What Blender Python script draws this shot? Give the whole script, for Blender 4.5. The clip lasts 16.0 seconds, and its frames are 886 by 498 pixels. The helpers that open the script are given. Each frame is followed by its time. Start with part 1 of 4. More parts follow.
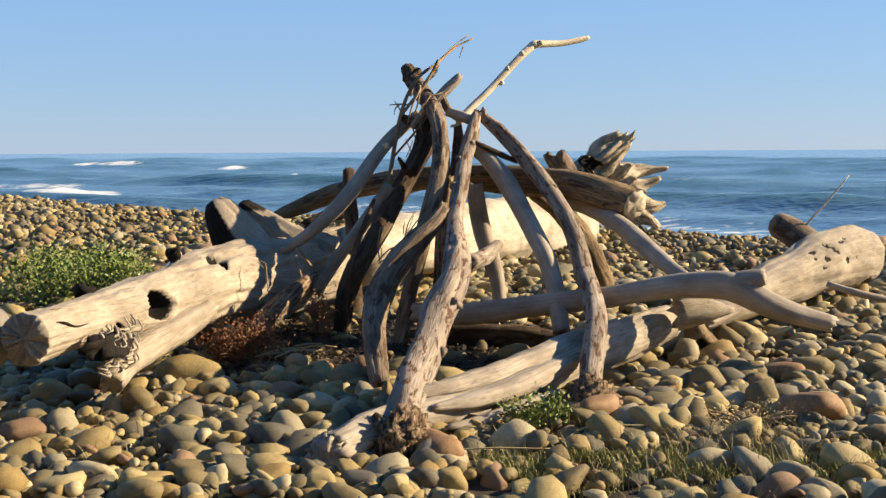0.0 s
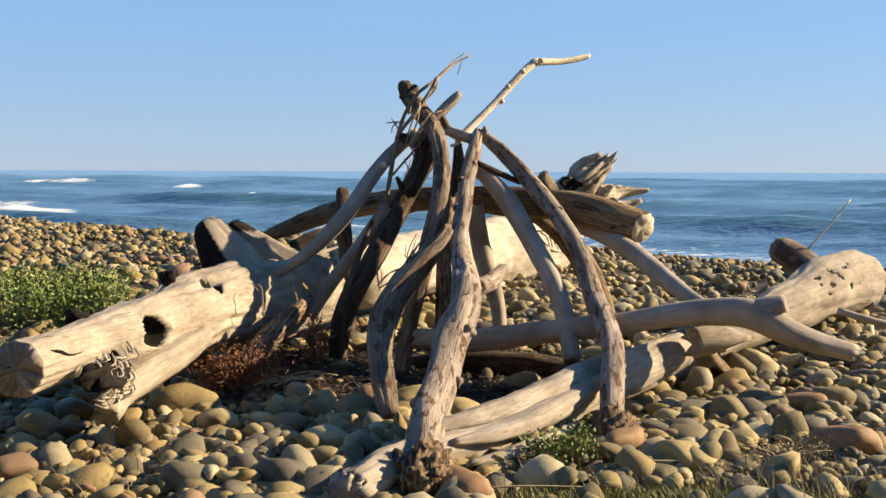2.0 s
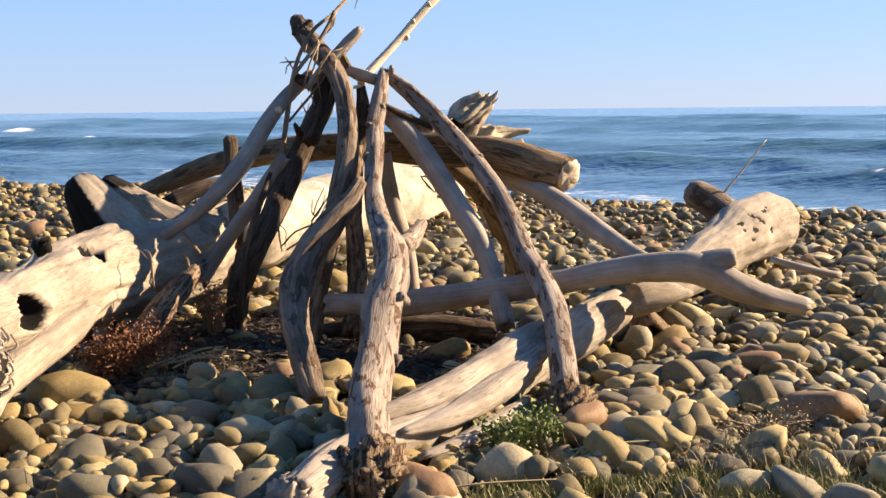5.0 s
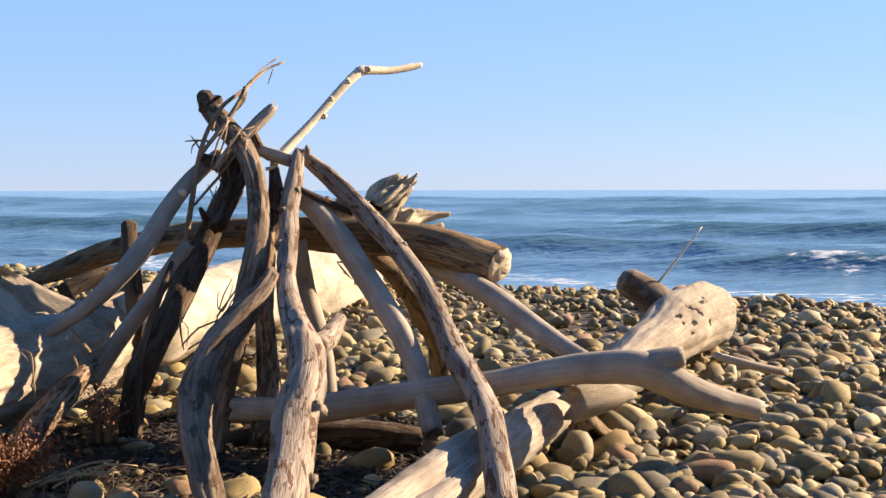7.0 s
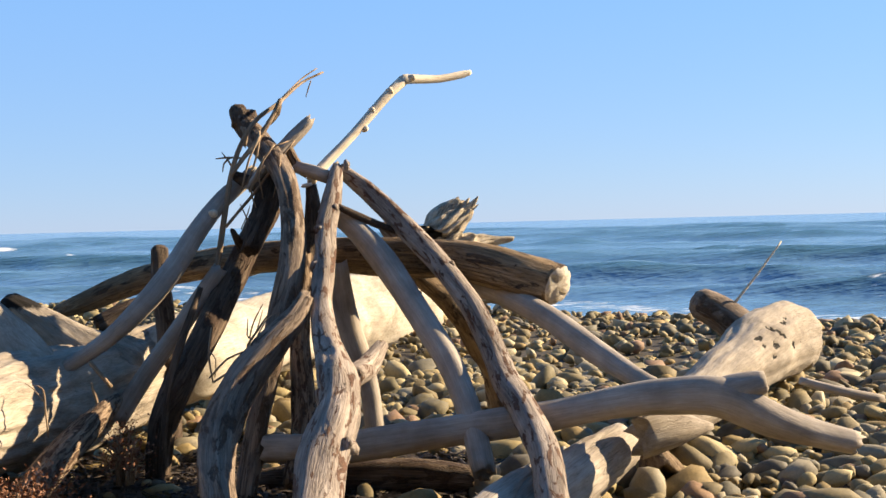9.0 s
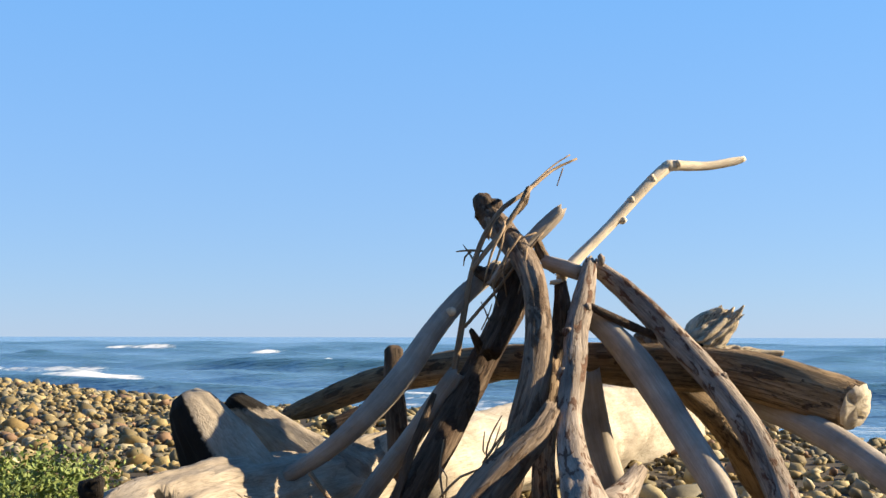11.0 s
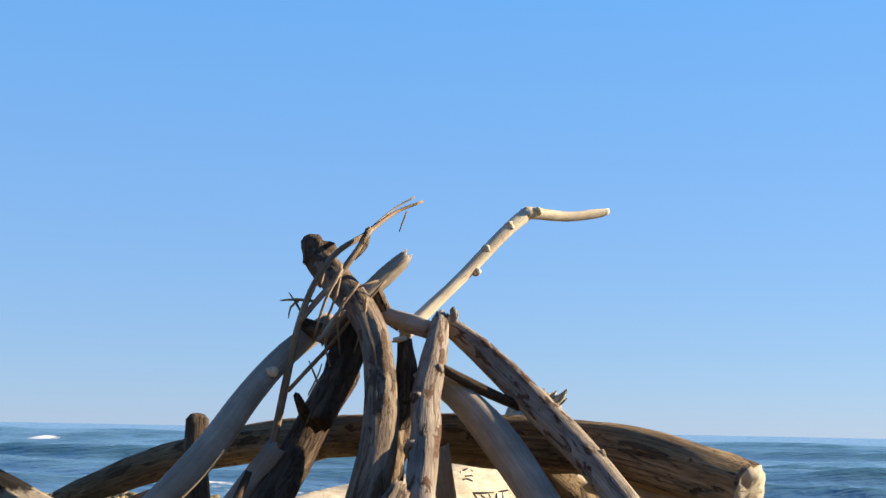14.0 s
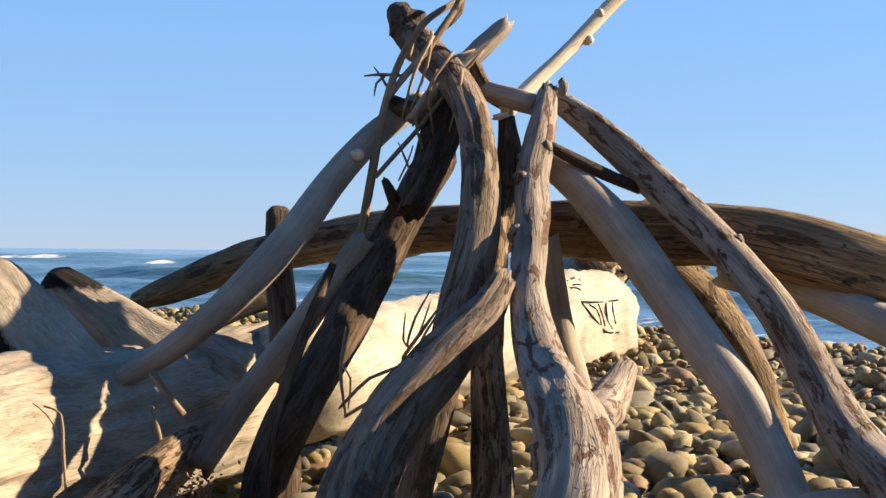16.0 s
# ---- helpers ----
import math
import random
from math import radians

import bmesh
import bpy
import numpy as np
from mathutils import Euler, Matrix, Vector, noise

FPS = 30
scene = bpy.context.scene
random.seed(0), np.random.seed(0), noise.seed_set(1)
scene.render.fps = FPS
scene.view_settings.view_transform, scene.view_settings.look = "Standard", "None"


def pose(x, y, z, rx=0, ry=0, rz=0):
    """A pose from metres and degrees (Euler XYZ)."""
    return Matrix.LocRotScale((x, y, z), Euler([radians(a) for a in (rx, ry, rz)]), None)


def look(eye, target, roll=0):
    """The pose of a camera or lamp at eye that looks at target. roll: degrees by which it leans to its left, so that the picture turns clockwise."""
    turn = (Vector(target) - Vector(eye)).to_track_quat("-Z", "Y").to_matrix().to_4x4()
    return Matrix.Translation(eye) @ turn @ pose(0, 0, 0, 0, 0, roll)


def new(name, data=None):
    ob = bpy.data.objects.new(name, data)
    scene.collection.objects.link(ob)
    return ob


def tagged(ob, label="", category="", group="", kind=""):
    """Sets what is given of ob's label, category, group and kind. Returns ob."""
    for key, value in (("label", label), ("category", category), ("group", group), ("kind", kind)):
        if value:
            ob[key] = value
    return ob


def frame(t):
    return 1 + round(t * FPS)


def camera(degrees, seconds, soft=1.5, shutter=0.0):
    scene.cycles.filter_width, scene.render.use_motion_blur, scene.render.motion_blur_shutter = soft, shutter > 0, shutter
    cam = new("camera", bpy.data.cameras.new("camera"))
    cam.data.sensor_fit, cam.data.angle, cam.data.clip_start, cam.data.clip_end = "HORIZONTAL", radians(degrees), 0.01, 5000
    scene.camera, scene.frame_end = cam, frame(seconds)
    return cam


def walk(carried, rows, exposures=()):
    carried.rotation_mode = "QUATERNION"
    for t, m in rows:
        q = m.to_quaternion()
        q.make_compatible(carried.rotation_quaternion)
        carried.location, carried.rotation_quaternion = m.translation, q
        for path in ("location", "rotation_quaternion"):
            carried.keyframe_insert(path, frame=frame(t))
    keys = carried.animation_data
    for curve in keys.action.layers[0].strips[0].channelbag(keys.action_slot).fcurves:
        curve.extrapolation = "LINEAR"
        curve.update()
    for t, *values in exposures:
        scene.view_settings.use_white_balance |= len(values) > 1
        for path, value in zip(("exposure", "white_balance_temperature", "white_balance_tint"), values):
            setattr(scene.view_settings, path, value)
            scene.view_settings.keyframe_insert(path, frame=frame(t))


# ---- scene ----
cam = camera(41.8, 16.0)
PATH = [
    (0, (1.325, -8.274, 1.401), (1.063, -6.299, 1.233), -0.3),
    (0.5, (1.363, -8.296, 1.398), (1.076, -6.323, 1.238), -0.4),
    (1, (1.269, -8.311, 1.384), (0.957, -6.340, 1.244), -0.3),
    (1.5, (1.085, -8.169, 1.406), (0.795, -6.195, 1.277), -0.2),
    (2, (0.992, -8.026, 1.401), (0.808, -6.039, 1.267), 0.2),
    (2.5, (1.015, -7.860, 1.377), (1.019, -5.866, 1.228), 0.4),
    (3, (0.745, -7.771, 1.434), (0.874, -5.785, 1.240), 0.7),
    (3.5, (0.598, -7.703, 1.464), (0.708, -5.719, 1.237), 0.1),
    (3.7, (0.617, -7.702, 1.386), (0.704, -5.716, 1.171), -0.2),
    (5.8, (0.477, -7.034, 1.461), (0.567, -5.052, 1.210), -0.8),
    (6, (0.458, -6.984, 1.418), (0.588, -5.000, 1.195), -0.5),
    (6.5, (0.462, -6.874, 1.465), (0.668, -4.893, 1.291), -0.2),
    (7, (0.557, -6.767, 1.455), (0.787, -4.782, 1.353), -0.1),
    (7.5, (0.630, -6.622, 1.391), (0.844, -4.635, 1.326), 1.1),
    (8, (0.586, -6.509, 1.371), (0.767, -4.520, 1.285), -0.1),
    (8.2, (0.609, -6.465, 1.369), (0.766, -4.475, 1.272), -0.6),
    (10.3, (0.789, -5.751, 1.366), (0.716, -3.757, 1.491), -1.2),
    (10.5, (0.749, -5.669, 1.365), (0.600, -3.680, 1.506), -0.9),
    (11, (0.691, -5.556, 1.327), (0.370, -3.589, 1.478), 0.1),
    (11.5, (0.816, -5.294, 1.286), (0.358, -3.353, 1.431), 1.3),
    (12, (0.735, -5.196, 1.298), (0.314, -3.249, 1.479), 1.3),
    (12.5, (0.561, -5.106, 1.283), (0.252, -3.144, 1.517), 1.3),
    (13, (0.497, -4.932, 1.233), (0.254, -2.966, 1.505), 1.1),
    (13.5, (0.475, -4.777, 1.210), (0.325, -2.804, 1.507), 1.4),
    (14, (0.459, -4.702, 1.240), (0.481, -2.725, 1.548), 1.1),
    (14.5, (0.458, -4.547, 1.210), (0.604, -2.577, 1.523), 0.5),
    (15, (0.441, -4.402, 1.142), (0.582, -2.424, 1.404), -0.4),
    (15.5, (0.476, -4.287, 1.111), (0.438, -2.293, 1.266), 0.1),
    (16, (0.451, -4.140, 1.127), (0.301, -2.145, 1.131), 0.5),
]
walk(cam, [(t, look(eye, target, roll)) for t, eye, target, roll in PATH],
     exposures=[(0, 0.85, 7400, 12), (1.5, 0.85, 7400, 12), (3.0, 1.0, 7400, 17), (3.7, 1.12, 7400, 19), (7.0, 1.15, 7400, 20), (8.2, 1.1, 7250, 17), (10.3, 0.98, 7000, 12), (12, 0.92, 6900, 11), (14, 0.85, 6900, 11), (15, 0.85, 6950, 12), (16, 1.0, 7250, 14)])

# ---- light ----
SUN_WAY = Vector((0.87, 0.25, 0.43)).normalized()
world = bpy.data.worlds.new("sky")
scene.world = world
world.use_nodes = True
wn = world.node_tree.nodes
sky = wn.new("ShaderNodeTexSky")
sky.sky_type = "NISHITA"
sky.sun_disc = False
sky.sun_elevation = math.asin(SUN_WAY.z)
sky.sun_rotation = math.atan2(SUN_WAY.x, SUN_WAY.y)
sky.air_density, sky.dust_density, sky.ozone_density = 1.0, 0.0, 6.0
haze = wn.new("ShaderNodeMix")  # clear air over an even blue veil
haze.data_type = "RGBA"
haze.inputs[0].default_value = 0.68
height = wn.new("ShaderNodeSeparateXYZ")
world.node_tree.links.new(wn.new("ShaderNodeTexCoord").outputs["Generated"], height.inputs[0])
veil = wn.new("ShaderNodeValToRGB")  # greyer low over the sea, deeper blue overhead
veil.color_ramp.elements[0].color = (0.255, 0.435, 0.735, 1)
veil.color_ramp.elements[1].color = (0.11, 0.42, 0.96, 1)
veil.color_ramp.elements[1].position = 0.42
for high, tone in ((0.16, (0.20, 0.435, 0.84, 1)), (0.62, (0.055, 0.235, 0.60, 1)), (1.0, (0.012, 0.06, 0.20, 1))):
    veil.color_ramp.elements.new(high).color = tone
world.node_tree.links.new(height.outputs["Z"], veil.inputs["Fac"])
bright = wn.new("ShaderNodeVectorMath")
bright.operation = "SCALE"
bright.inputs["Scale"].default_value = 10.0
world.node_tree.links.new(veil.outputs["Color"], bright.inputs[0])
world.node_tree.links.new(bright.outputs[0], haze.inputs[7])
world.node_tree.links.new(sky.outputs["Color"], haze.inputs[6])
world.node_tree.links.new(haze.outputs[2], wn["Background"].inputs["Color"])
wn["Background"].inputs["Strength"].default_value = 0.07
sun = new("sun", bpy.data.lights.new("sun", "SUN"))
sun.data.energy, sun.data.angle, sun.data.color = 6.2, radians(0.5), (1.0, 0.85, 0.61)
sun.matrix_world = SUN_WAY.to_track_quat("Z", "Y").to_matrix().to_4x4()


# ---- materials ----
def shader(name):
    m = bpy.data.materials.new(name)
    m.use_nodes = True
    return m, m.node_tree.nodes, m.node_tree.links, m.node_tree.nodes["Principled BSDF"]


def ramp_node(nodes, stops):
    r = nodes.new("ShaderNodeValToRGB")
    while len(r.color_ramp.elements) < len(stops):
        r.color_ramp.elements.new(0.5)
    for e, (p, c) in zip(r.color_ramp.elements, stops):
        e.position, e.color = p, (*c, 1)
    return r


def noise_node(nodes, links, vec, scale, detail=4.0, rough=0.6, dist=0.0):
    n = nodes.new("ShaderNodeTexNoise")
    n.inputs["Scale"].default_value, n.inputs["Detail"].default_value = scale, detail
    n.inputs["Roughness"].default_value, n.inputs["Distortion"].default_value = rough, dist
    if vec is not None:
        links.new(vec, n.inputs["Vector"])
    return n


def mix_node(nodes, links, kind, fac, a, b):
    m = nodes.new("ShaderNodeMix")
    m.data_type, m.blend_type = "RGBA", kind
    for sock, v in ((m.inputs[0], fac), (m.inputs[6], a), (m.inputs[7], b)):
        if isinstance(v, (float, int)):
            sock.default_value = v
        elif isinstance(v, tuple):
            sock.default_value = (*v, 1)
        else:
            links.new(v, sock)
    return m.outputs[2]


def wood(name, dark, mid, light, bark=None, bark_at=0.55, bark_size=1.0, crack=0.6, rough=0.85, relief=0.5, fleck=0.0):
    """Weathered wood: streaks, fibres and cracks along the grain, blotches, flecks, and plates of bark left on it."""
    m, n, l, bsdf = shader(name)
    at = n.new("ShaderNodeAttribute")
    at.attribute_name = "grain"
    tc = n.new("ShaderNodeTexCoord")

    def along(a, b):
        mp = n.new("ShaderNodeMapping")
        mp.inputs["Scale"].default_value = (a, b, b)
        l.new(at.outputs["Vector"], mp.inputs["Vector"])
        return mp.outputs["Vector"]

    def maths(kind, a, b, c=None):
        q = n.new("ShaderNodeMath")
        q.operation = kind
        for i, v in enumerate((a, b, c)):
            if isinstance(v, (int, float)):
                q.inputs[i].default_value = v
            elif v is not None:
                l.new(v, q.inputs[i])
        return q.outputs[0]

    streak = noise_node(n, l, along(2.6, 40), 1.0, 6, 0.68, 0.5)
    fibre = noise_node(n, l, along(9, 190), 1.0, 3, 0.6)
    tone = maths("MULTIPLY_ADD", fibre.outputs["Fac"], 0.45, maths("MULTIPLY", streak.outputs["Fac"], 0.62))
    col = ramp_node(n, [(0.34, dark), (0.53, mid), (0.70, light)])
    l.new(tone, col.inputs["Fac"])
    blot = noise_node(n, l, tc.outputs["Object"], 4.0, 6, 0.62)
    bl = ramp_node(n, [(0.3, (0.58, 0.55, 0.53)), (0.62, (1.14, 1.12, 1.10))])
    l.new(blot.outputs["Fac"], bl.inputs["Fac"])
    c = mix_node(n, l, "MULTIPLY", 0.85, col.outputs["Color"], bl.outputs["Color"])
    cr = noise_node(n, l, along(1.9, 30), 1.0, 4, 0.55, 1.2)
    crr = ramp_node(n, [(0.478, (0, 0, 0)), (0.498, (1, 1, 1)), (0.518, (0, 0, 0))])
    l.new(cr.outputs["Fac"], crr.inputs["Fac"])
    where = noise_node(n, l, tc.outputs["Object"], 3.0, 3, 0.5)
    wr = ramp_node(n, [(0.42, (0, 0, 0)), (0.56, (1, 1, 1))])
    l.new(where.outputs["Fac"], wr.inputs["Fac"])
    cm = maths("MULTIPLY", maths("MULTIPLY", crr.outputs["Color"], wr.outputs["Color"]), crack)
    c = mix_node(n, l, "MIX", cm, c, tuple(v * 0.28 for v in dark))
    height = maths("SUBTRACT", tone, maths("MULTIPLY", cm, 1.6))
    if fleck:
        fl = noise_node(n, l, along(26, 48), 1.0, 3, 0.6)
        fr = ramp_node(n, [(0.30, (1, 1, 1)), (0.37, (0, 0, 0))])
        l.new(fl.outputs["Fac"], fr.inputs["Fac"])
        fm = maths("MULTIPLY", fr.outputs["Color"], fleck)
        c = mix_node(n, l, "MIX", fm, c, tuple(v * 0.5 for v in dark))
        height = maths("SUBTRACT", height, fm)
    if bark:
        bn = noise_node(n, l, along(5 * bark_size, 16 * bark_size), 1.0, 6, 0.62, 0.6)
        br = ramp_node(n, [(bark_at, (0, 0, 0)), (bark_at + 0.03, (1, 1, 1))])
        l.new(bn.outputs["Fac"], br.inputs["Fac"])
        fine = noise_node(n, l, tc.outputs["Object"], 70, 5, 0.7)
        bc = ramp_node(n, [(0.3, tuple(v * 0.4 for v in bark)), (0.7, bark)])
        l.new(fine.outputs["Fac"], bc.inputs["Fac"])
        c = mix_node(n, l, "MIX", br.outputs["Color"], c, bc.outputs["Color"])
        height = maths("ADD", maths("MULTIPLY", br.outputs["Color"], 0.7), maths("MULTIPLY_ADD", fine.outputs["Fac"], 0.25, height))
    blacked = n.new("ShaderNodeAttribute")
    blacked.attribute_name = "char_dark"
    ragged = maths("MULTIPLY_ADD", noise_node(n, l, tc.outputs["Object"], 38, 4, 0.6).outputs["Fac"], 0.5, maths("SUBTRACT", blacked.outputs["Fac"], 0.25))
    edge = ramp_node(n, [(0.44, (0, 0, 0)), (0.60, (1, 1, 1))])
    l.new(ragged, edge.inputs["Fac"])
    c = mix_node(n, l, "MIX", edge.outputs["Color"], c, (0.010, 0.008, 0.006))
    l.new(c, bsdf.inputs["Base Color"])
    bsdf.inputs["Roughness"].default_value = rough
    bsdf.inputs["Specular IOR Level"].default_value = 0.25
    bump = n.new("ShaderNodeBump")
    bump.inputs["Strength"].default_value, bump.inputs["Distance"].default_value = relief, 0.014
    l.new(height, bump.inputs["Height"])
    l.new(bump.outputs["Normal"], bsdf.inputs["Normal"])
    return m


BLEACHED = wood("bleached_wood", (0.235, 0.195, 0.15), (0.345, 0.30, 0.24), (0.44, 0.39, 0.32), relief=0.5, crack=0.4, fleck=0.3)
SANDY = wood("sandy_smooth_wood", (0.30, 0.255, 0.19), (0.44, 0.392, 0.315), (0.54, 0.495, 0.41), relief=0.3, crack=0.45, fleck=0.25)
PALE = wood("pale_smooth_wood", (0.50, 0.43, 0.32), (0.65, 0.57, 0.44), (0.75, 0.68, 0.55), relief=0.25, crack=0.35, fleck=0.25)
GREY = wood("grey_driftwood", (0.26, 0.225, 0.185), (0.345, 0.305, 0.258), (0.43, 0.385, 0.33), relief=0.25, crack=0.18, fleck=0.12)
SPLIT = wood("split_grey_wood", (0.215, 0.182, 0.145), (0.355, 0.31, 0.255), (0.44, 0.395, 0.335), relief=0.45, crack=0.65)
GREYBARK = wood("grey_driftwood_with_bark", (0.165, 0.128, 0.102), (0.30, 0.252, 0.21), (0.43, 0.38, 0.33), bark=(0.165, 0.090, 0.058), bark_at=0.56, bark_size=1.7, relief=0.7, crack=0.7)
BROWN = wood("brown_driftwood", (0.10, 0.074, 0.055), (0.215, 0.165, 0.123), (0.335, 0.27, 0.21), bark=(0.15, 0.098, 0.064), bark_at=0.54, bark_size=1.0, relief=0.7, crack=0.6)
STUMPWOOD = wood("rotten_root_wood", (0.18, 0.14, 0.095), (0.46, 0.395, 0.295), (0.65, 0.58, 0.46), relief=1.0, crack=1.0, fleck=0.6)
BURLWOOD = wood("gnarled_tan_wood", (0.10, 0.068, 0.042), (0.25, 0.18, 0.12), (0.42, 0.32, 0.22), bark=(0.13, 0.08, 0.05), bark_at=0.52, bark_size=3.0, relief=1.0, crack=0.8)
DARK = wood("dark_driftwood", (0.045, 0.030, 0.021), (0.105, 0.075, 0.053), (0.20, 0.15, 0.108), bark=(0.095, 0.058, 0.037), bark_at=0.52, relief=0.9, crack=0.9)
BEAMWOOD = wood("golden_brown_wood", (0.085, 0.057, 0.033), (0.215, 0.15, 0.088), (0.37, 0.275, 0.17), bark=(0.12, 0.08, 0.05), bark_at=0.57, bark_size=1.2, relief=0.8, crack=0.8, fleck=0.5)
HOLLOW = wood("rotten_dark_wood", (0.005, 0.004, 0.003), (0.011, 0.008, 0.006), (0.024, 0.017, 0.012), relief=0.9)
TWIG = wood("twig_bark", (0.14, 0.095, 0.06), (0.30, 0.22, 0.145), (0.50, 0.39, 0.27), relief=0.4)


def stone(name, island):
    """Beach stone: warm greys, olive, tan and a few rusty ones, with a dusty mottling."""
    m, n, l, bsdf = shader(name)
    if island:
        g = n.new("ShaderNodeNewGeometry")
        rnd = g.outputs["Random Per Island"]
    else:
        g = n.new("ShaderNodeObjectInfo")
        rnd = g.outputs["Random"]
    r = ramp_node(n, [(0.0, (0.165, 0.130, 0.066)), (0.10, (0.270, 0.205, 0.092)), (0.20, (0.135, 0.122, 0.085)), (0.30, (0.330, 0.262, 0.125)),
                      (0.40, (0.205, 0.165, 0.085)), (0.49, (0.115, 0.103, 0.078)), (0.57, (0.370, 0.305, 0.165)), (0.66, (0.250, 0.178, 0.072)),
                      (0.75, (0.165, 0.140, 0.078)), (0.83, (0.235, 0.150, 0.095)), (0.88, (0.420, 0.365, 0.240)), (0.94, (0.285, 0.250, 0.175))])
    r.color_ramp.interpolation = "CONSTANT"
    l.new(rnd, r.inputs["Fac"])
    tc = n.new("ShaderNodeTexCoord")
    src = tc.outputs["Object"]
    big = noise_node(n, l, src, 14, 4, 0.6)
    fine = noise_node(n, l, src, 90, 4, 0.7)
    b1 = ramp_node(n, [(0.3, (0.72, 0.70, 0.66)), (0.7, (1.15, 1.13, 1.08))])
    l.new(big.outputs["Fac"], b1.inputs["Fac"])
    b2 = ramp_node(n, [(0.3, (0.8, 0.8, 0.8)), (0.7, (1.12, 1.12, 1.12))])
    l.new(fine.outputs["Fac"], b2.inputs["Fac"])
    c = mix_node(n, l, "MULTIPLY", 0.9, r.outputs["Color"], b1.outputs["Color"])
    c = mix_node(n, l, "MULTIPLY", 0.8, c, b2.outputs["Color"])
    l.new(c, bsdf.inputs["Base Color"])
    bsdf.inputs["Roughness"].default_value = 0.75
    bsdf.inputs["Specular IOR Level"].default_value = 0.35
    bump = n.new("ShaderNodeBump")
    bump.inputs["Strength"].default_value, bump.inputs["Distance"].default_value = 0.25, 0.01
    l.new(fine.outputs["Fac"], bump.inputs["Height"])
    l.new(bump.outputs["Normal"], bsdf.inputs["Normal"])
    return m


STONE = stone("beach_stone", False)
STONES = stone("beach_stones", True)


def plain(name, c1, c2, scale, rough=0.9, relief=0.4, dist=0.02):
    m, n, l, bsdf = shader(name)
    tc = n.new("ShaderNodeTexCoord")
    a = noise_node(n, l, tc.outputs["Object"], scale, 6, 0.65)
    r = ramp_node(n, [(0.3, c1), (0.7, c2)])
    l.new(a.outputs["Fac"], r.inputs["Fac"])
    b = noise_node(n, l, tc.outputs["Object"], scale * 0.13, 3, 0.5)
    r2 = ramp_node(n, [(0.35, (0.75, 0.75, 0.75)), (0.65, (1.1, 1.1, 1.1))])
    l.new(b.outputs["Fac"], r2.inputs["Fac"])
    l.new(mix_node(n, l, "MULTIPLY", 0.8, r.outputs["Color"], r2.outputs["Color"]), bsdf.inputs["Base Color"])
    bsdf.inputs["Roughness"].default_value = rough
    bump = n.new("ShaderNodeBump")
    bump.inputs["Strength"].default_value, bump.inputs["Distance"].default_value = relief, dist
    l.new(a.outputs["Fac"], bump.inputs["Height"])
    l.new(bump.outputs["Normal"], bsdf.inputs["Normal"])
    return m


ENDGRAIN = plain("weathered_end_grain", (0.17, 0.148, 0.125), (0.27, 0.24, 0.205), 22, 0.9, 0.4, 0.01)
RUSTSTONE = plain("rusty_stone", (0.19, 0.105, 0.05), (0.30, 0.175, 0.085), 12, 0.75, 0.25, 0.01)
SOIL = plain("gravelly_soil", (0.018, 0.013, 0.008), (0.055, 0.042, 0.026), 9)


def leafy(name, c1, c2):
    m, n, l, bsdf = shader(name)
    g = n.new("ShaderNodeNewGeometry")
    r = ramp_node(n, [(0.0, c1), (1.0, c2)])
    l.new(g.outputs["Random Per Island"], r.inputs["Fac"])
    l.new(r.outputs["Color"], bsdf.inputs["Base Color"])
    bsdf.inputs["Roughness"].default_value = 0.7
    return m


LEAF = leafy("green_leaf", (0.07, 0.12, 0.022), (0.20, 0.25, 0.06))
GRASS = leafy("green_grass", (0.10, 0.12, 0.025), (0.30, 0.28, 0.09))
STRAW = leafy("dry_straw", (0.20, 0.15, 0.07), (0.42, 0.34, 0.19))
# litter whose near-black colour carries the shade inside the teepee
SHADE_LITTER = leafy("shade_litter", (0.014, 0.009, 0.006), (0.05, 0.03, 0.017))
RUST = leafy("rusty_dead_leaf", (0.09, 0.032, 0.012), (0.27, 0.11, 0.045))


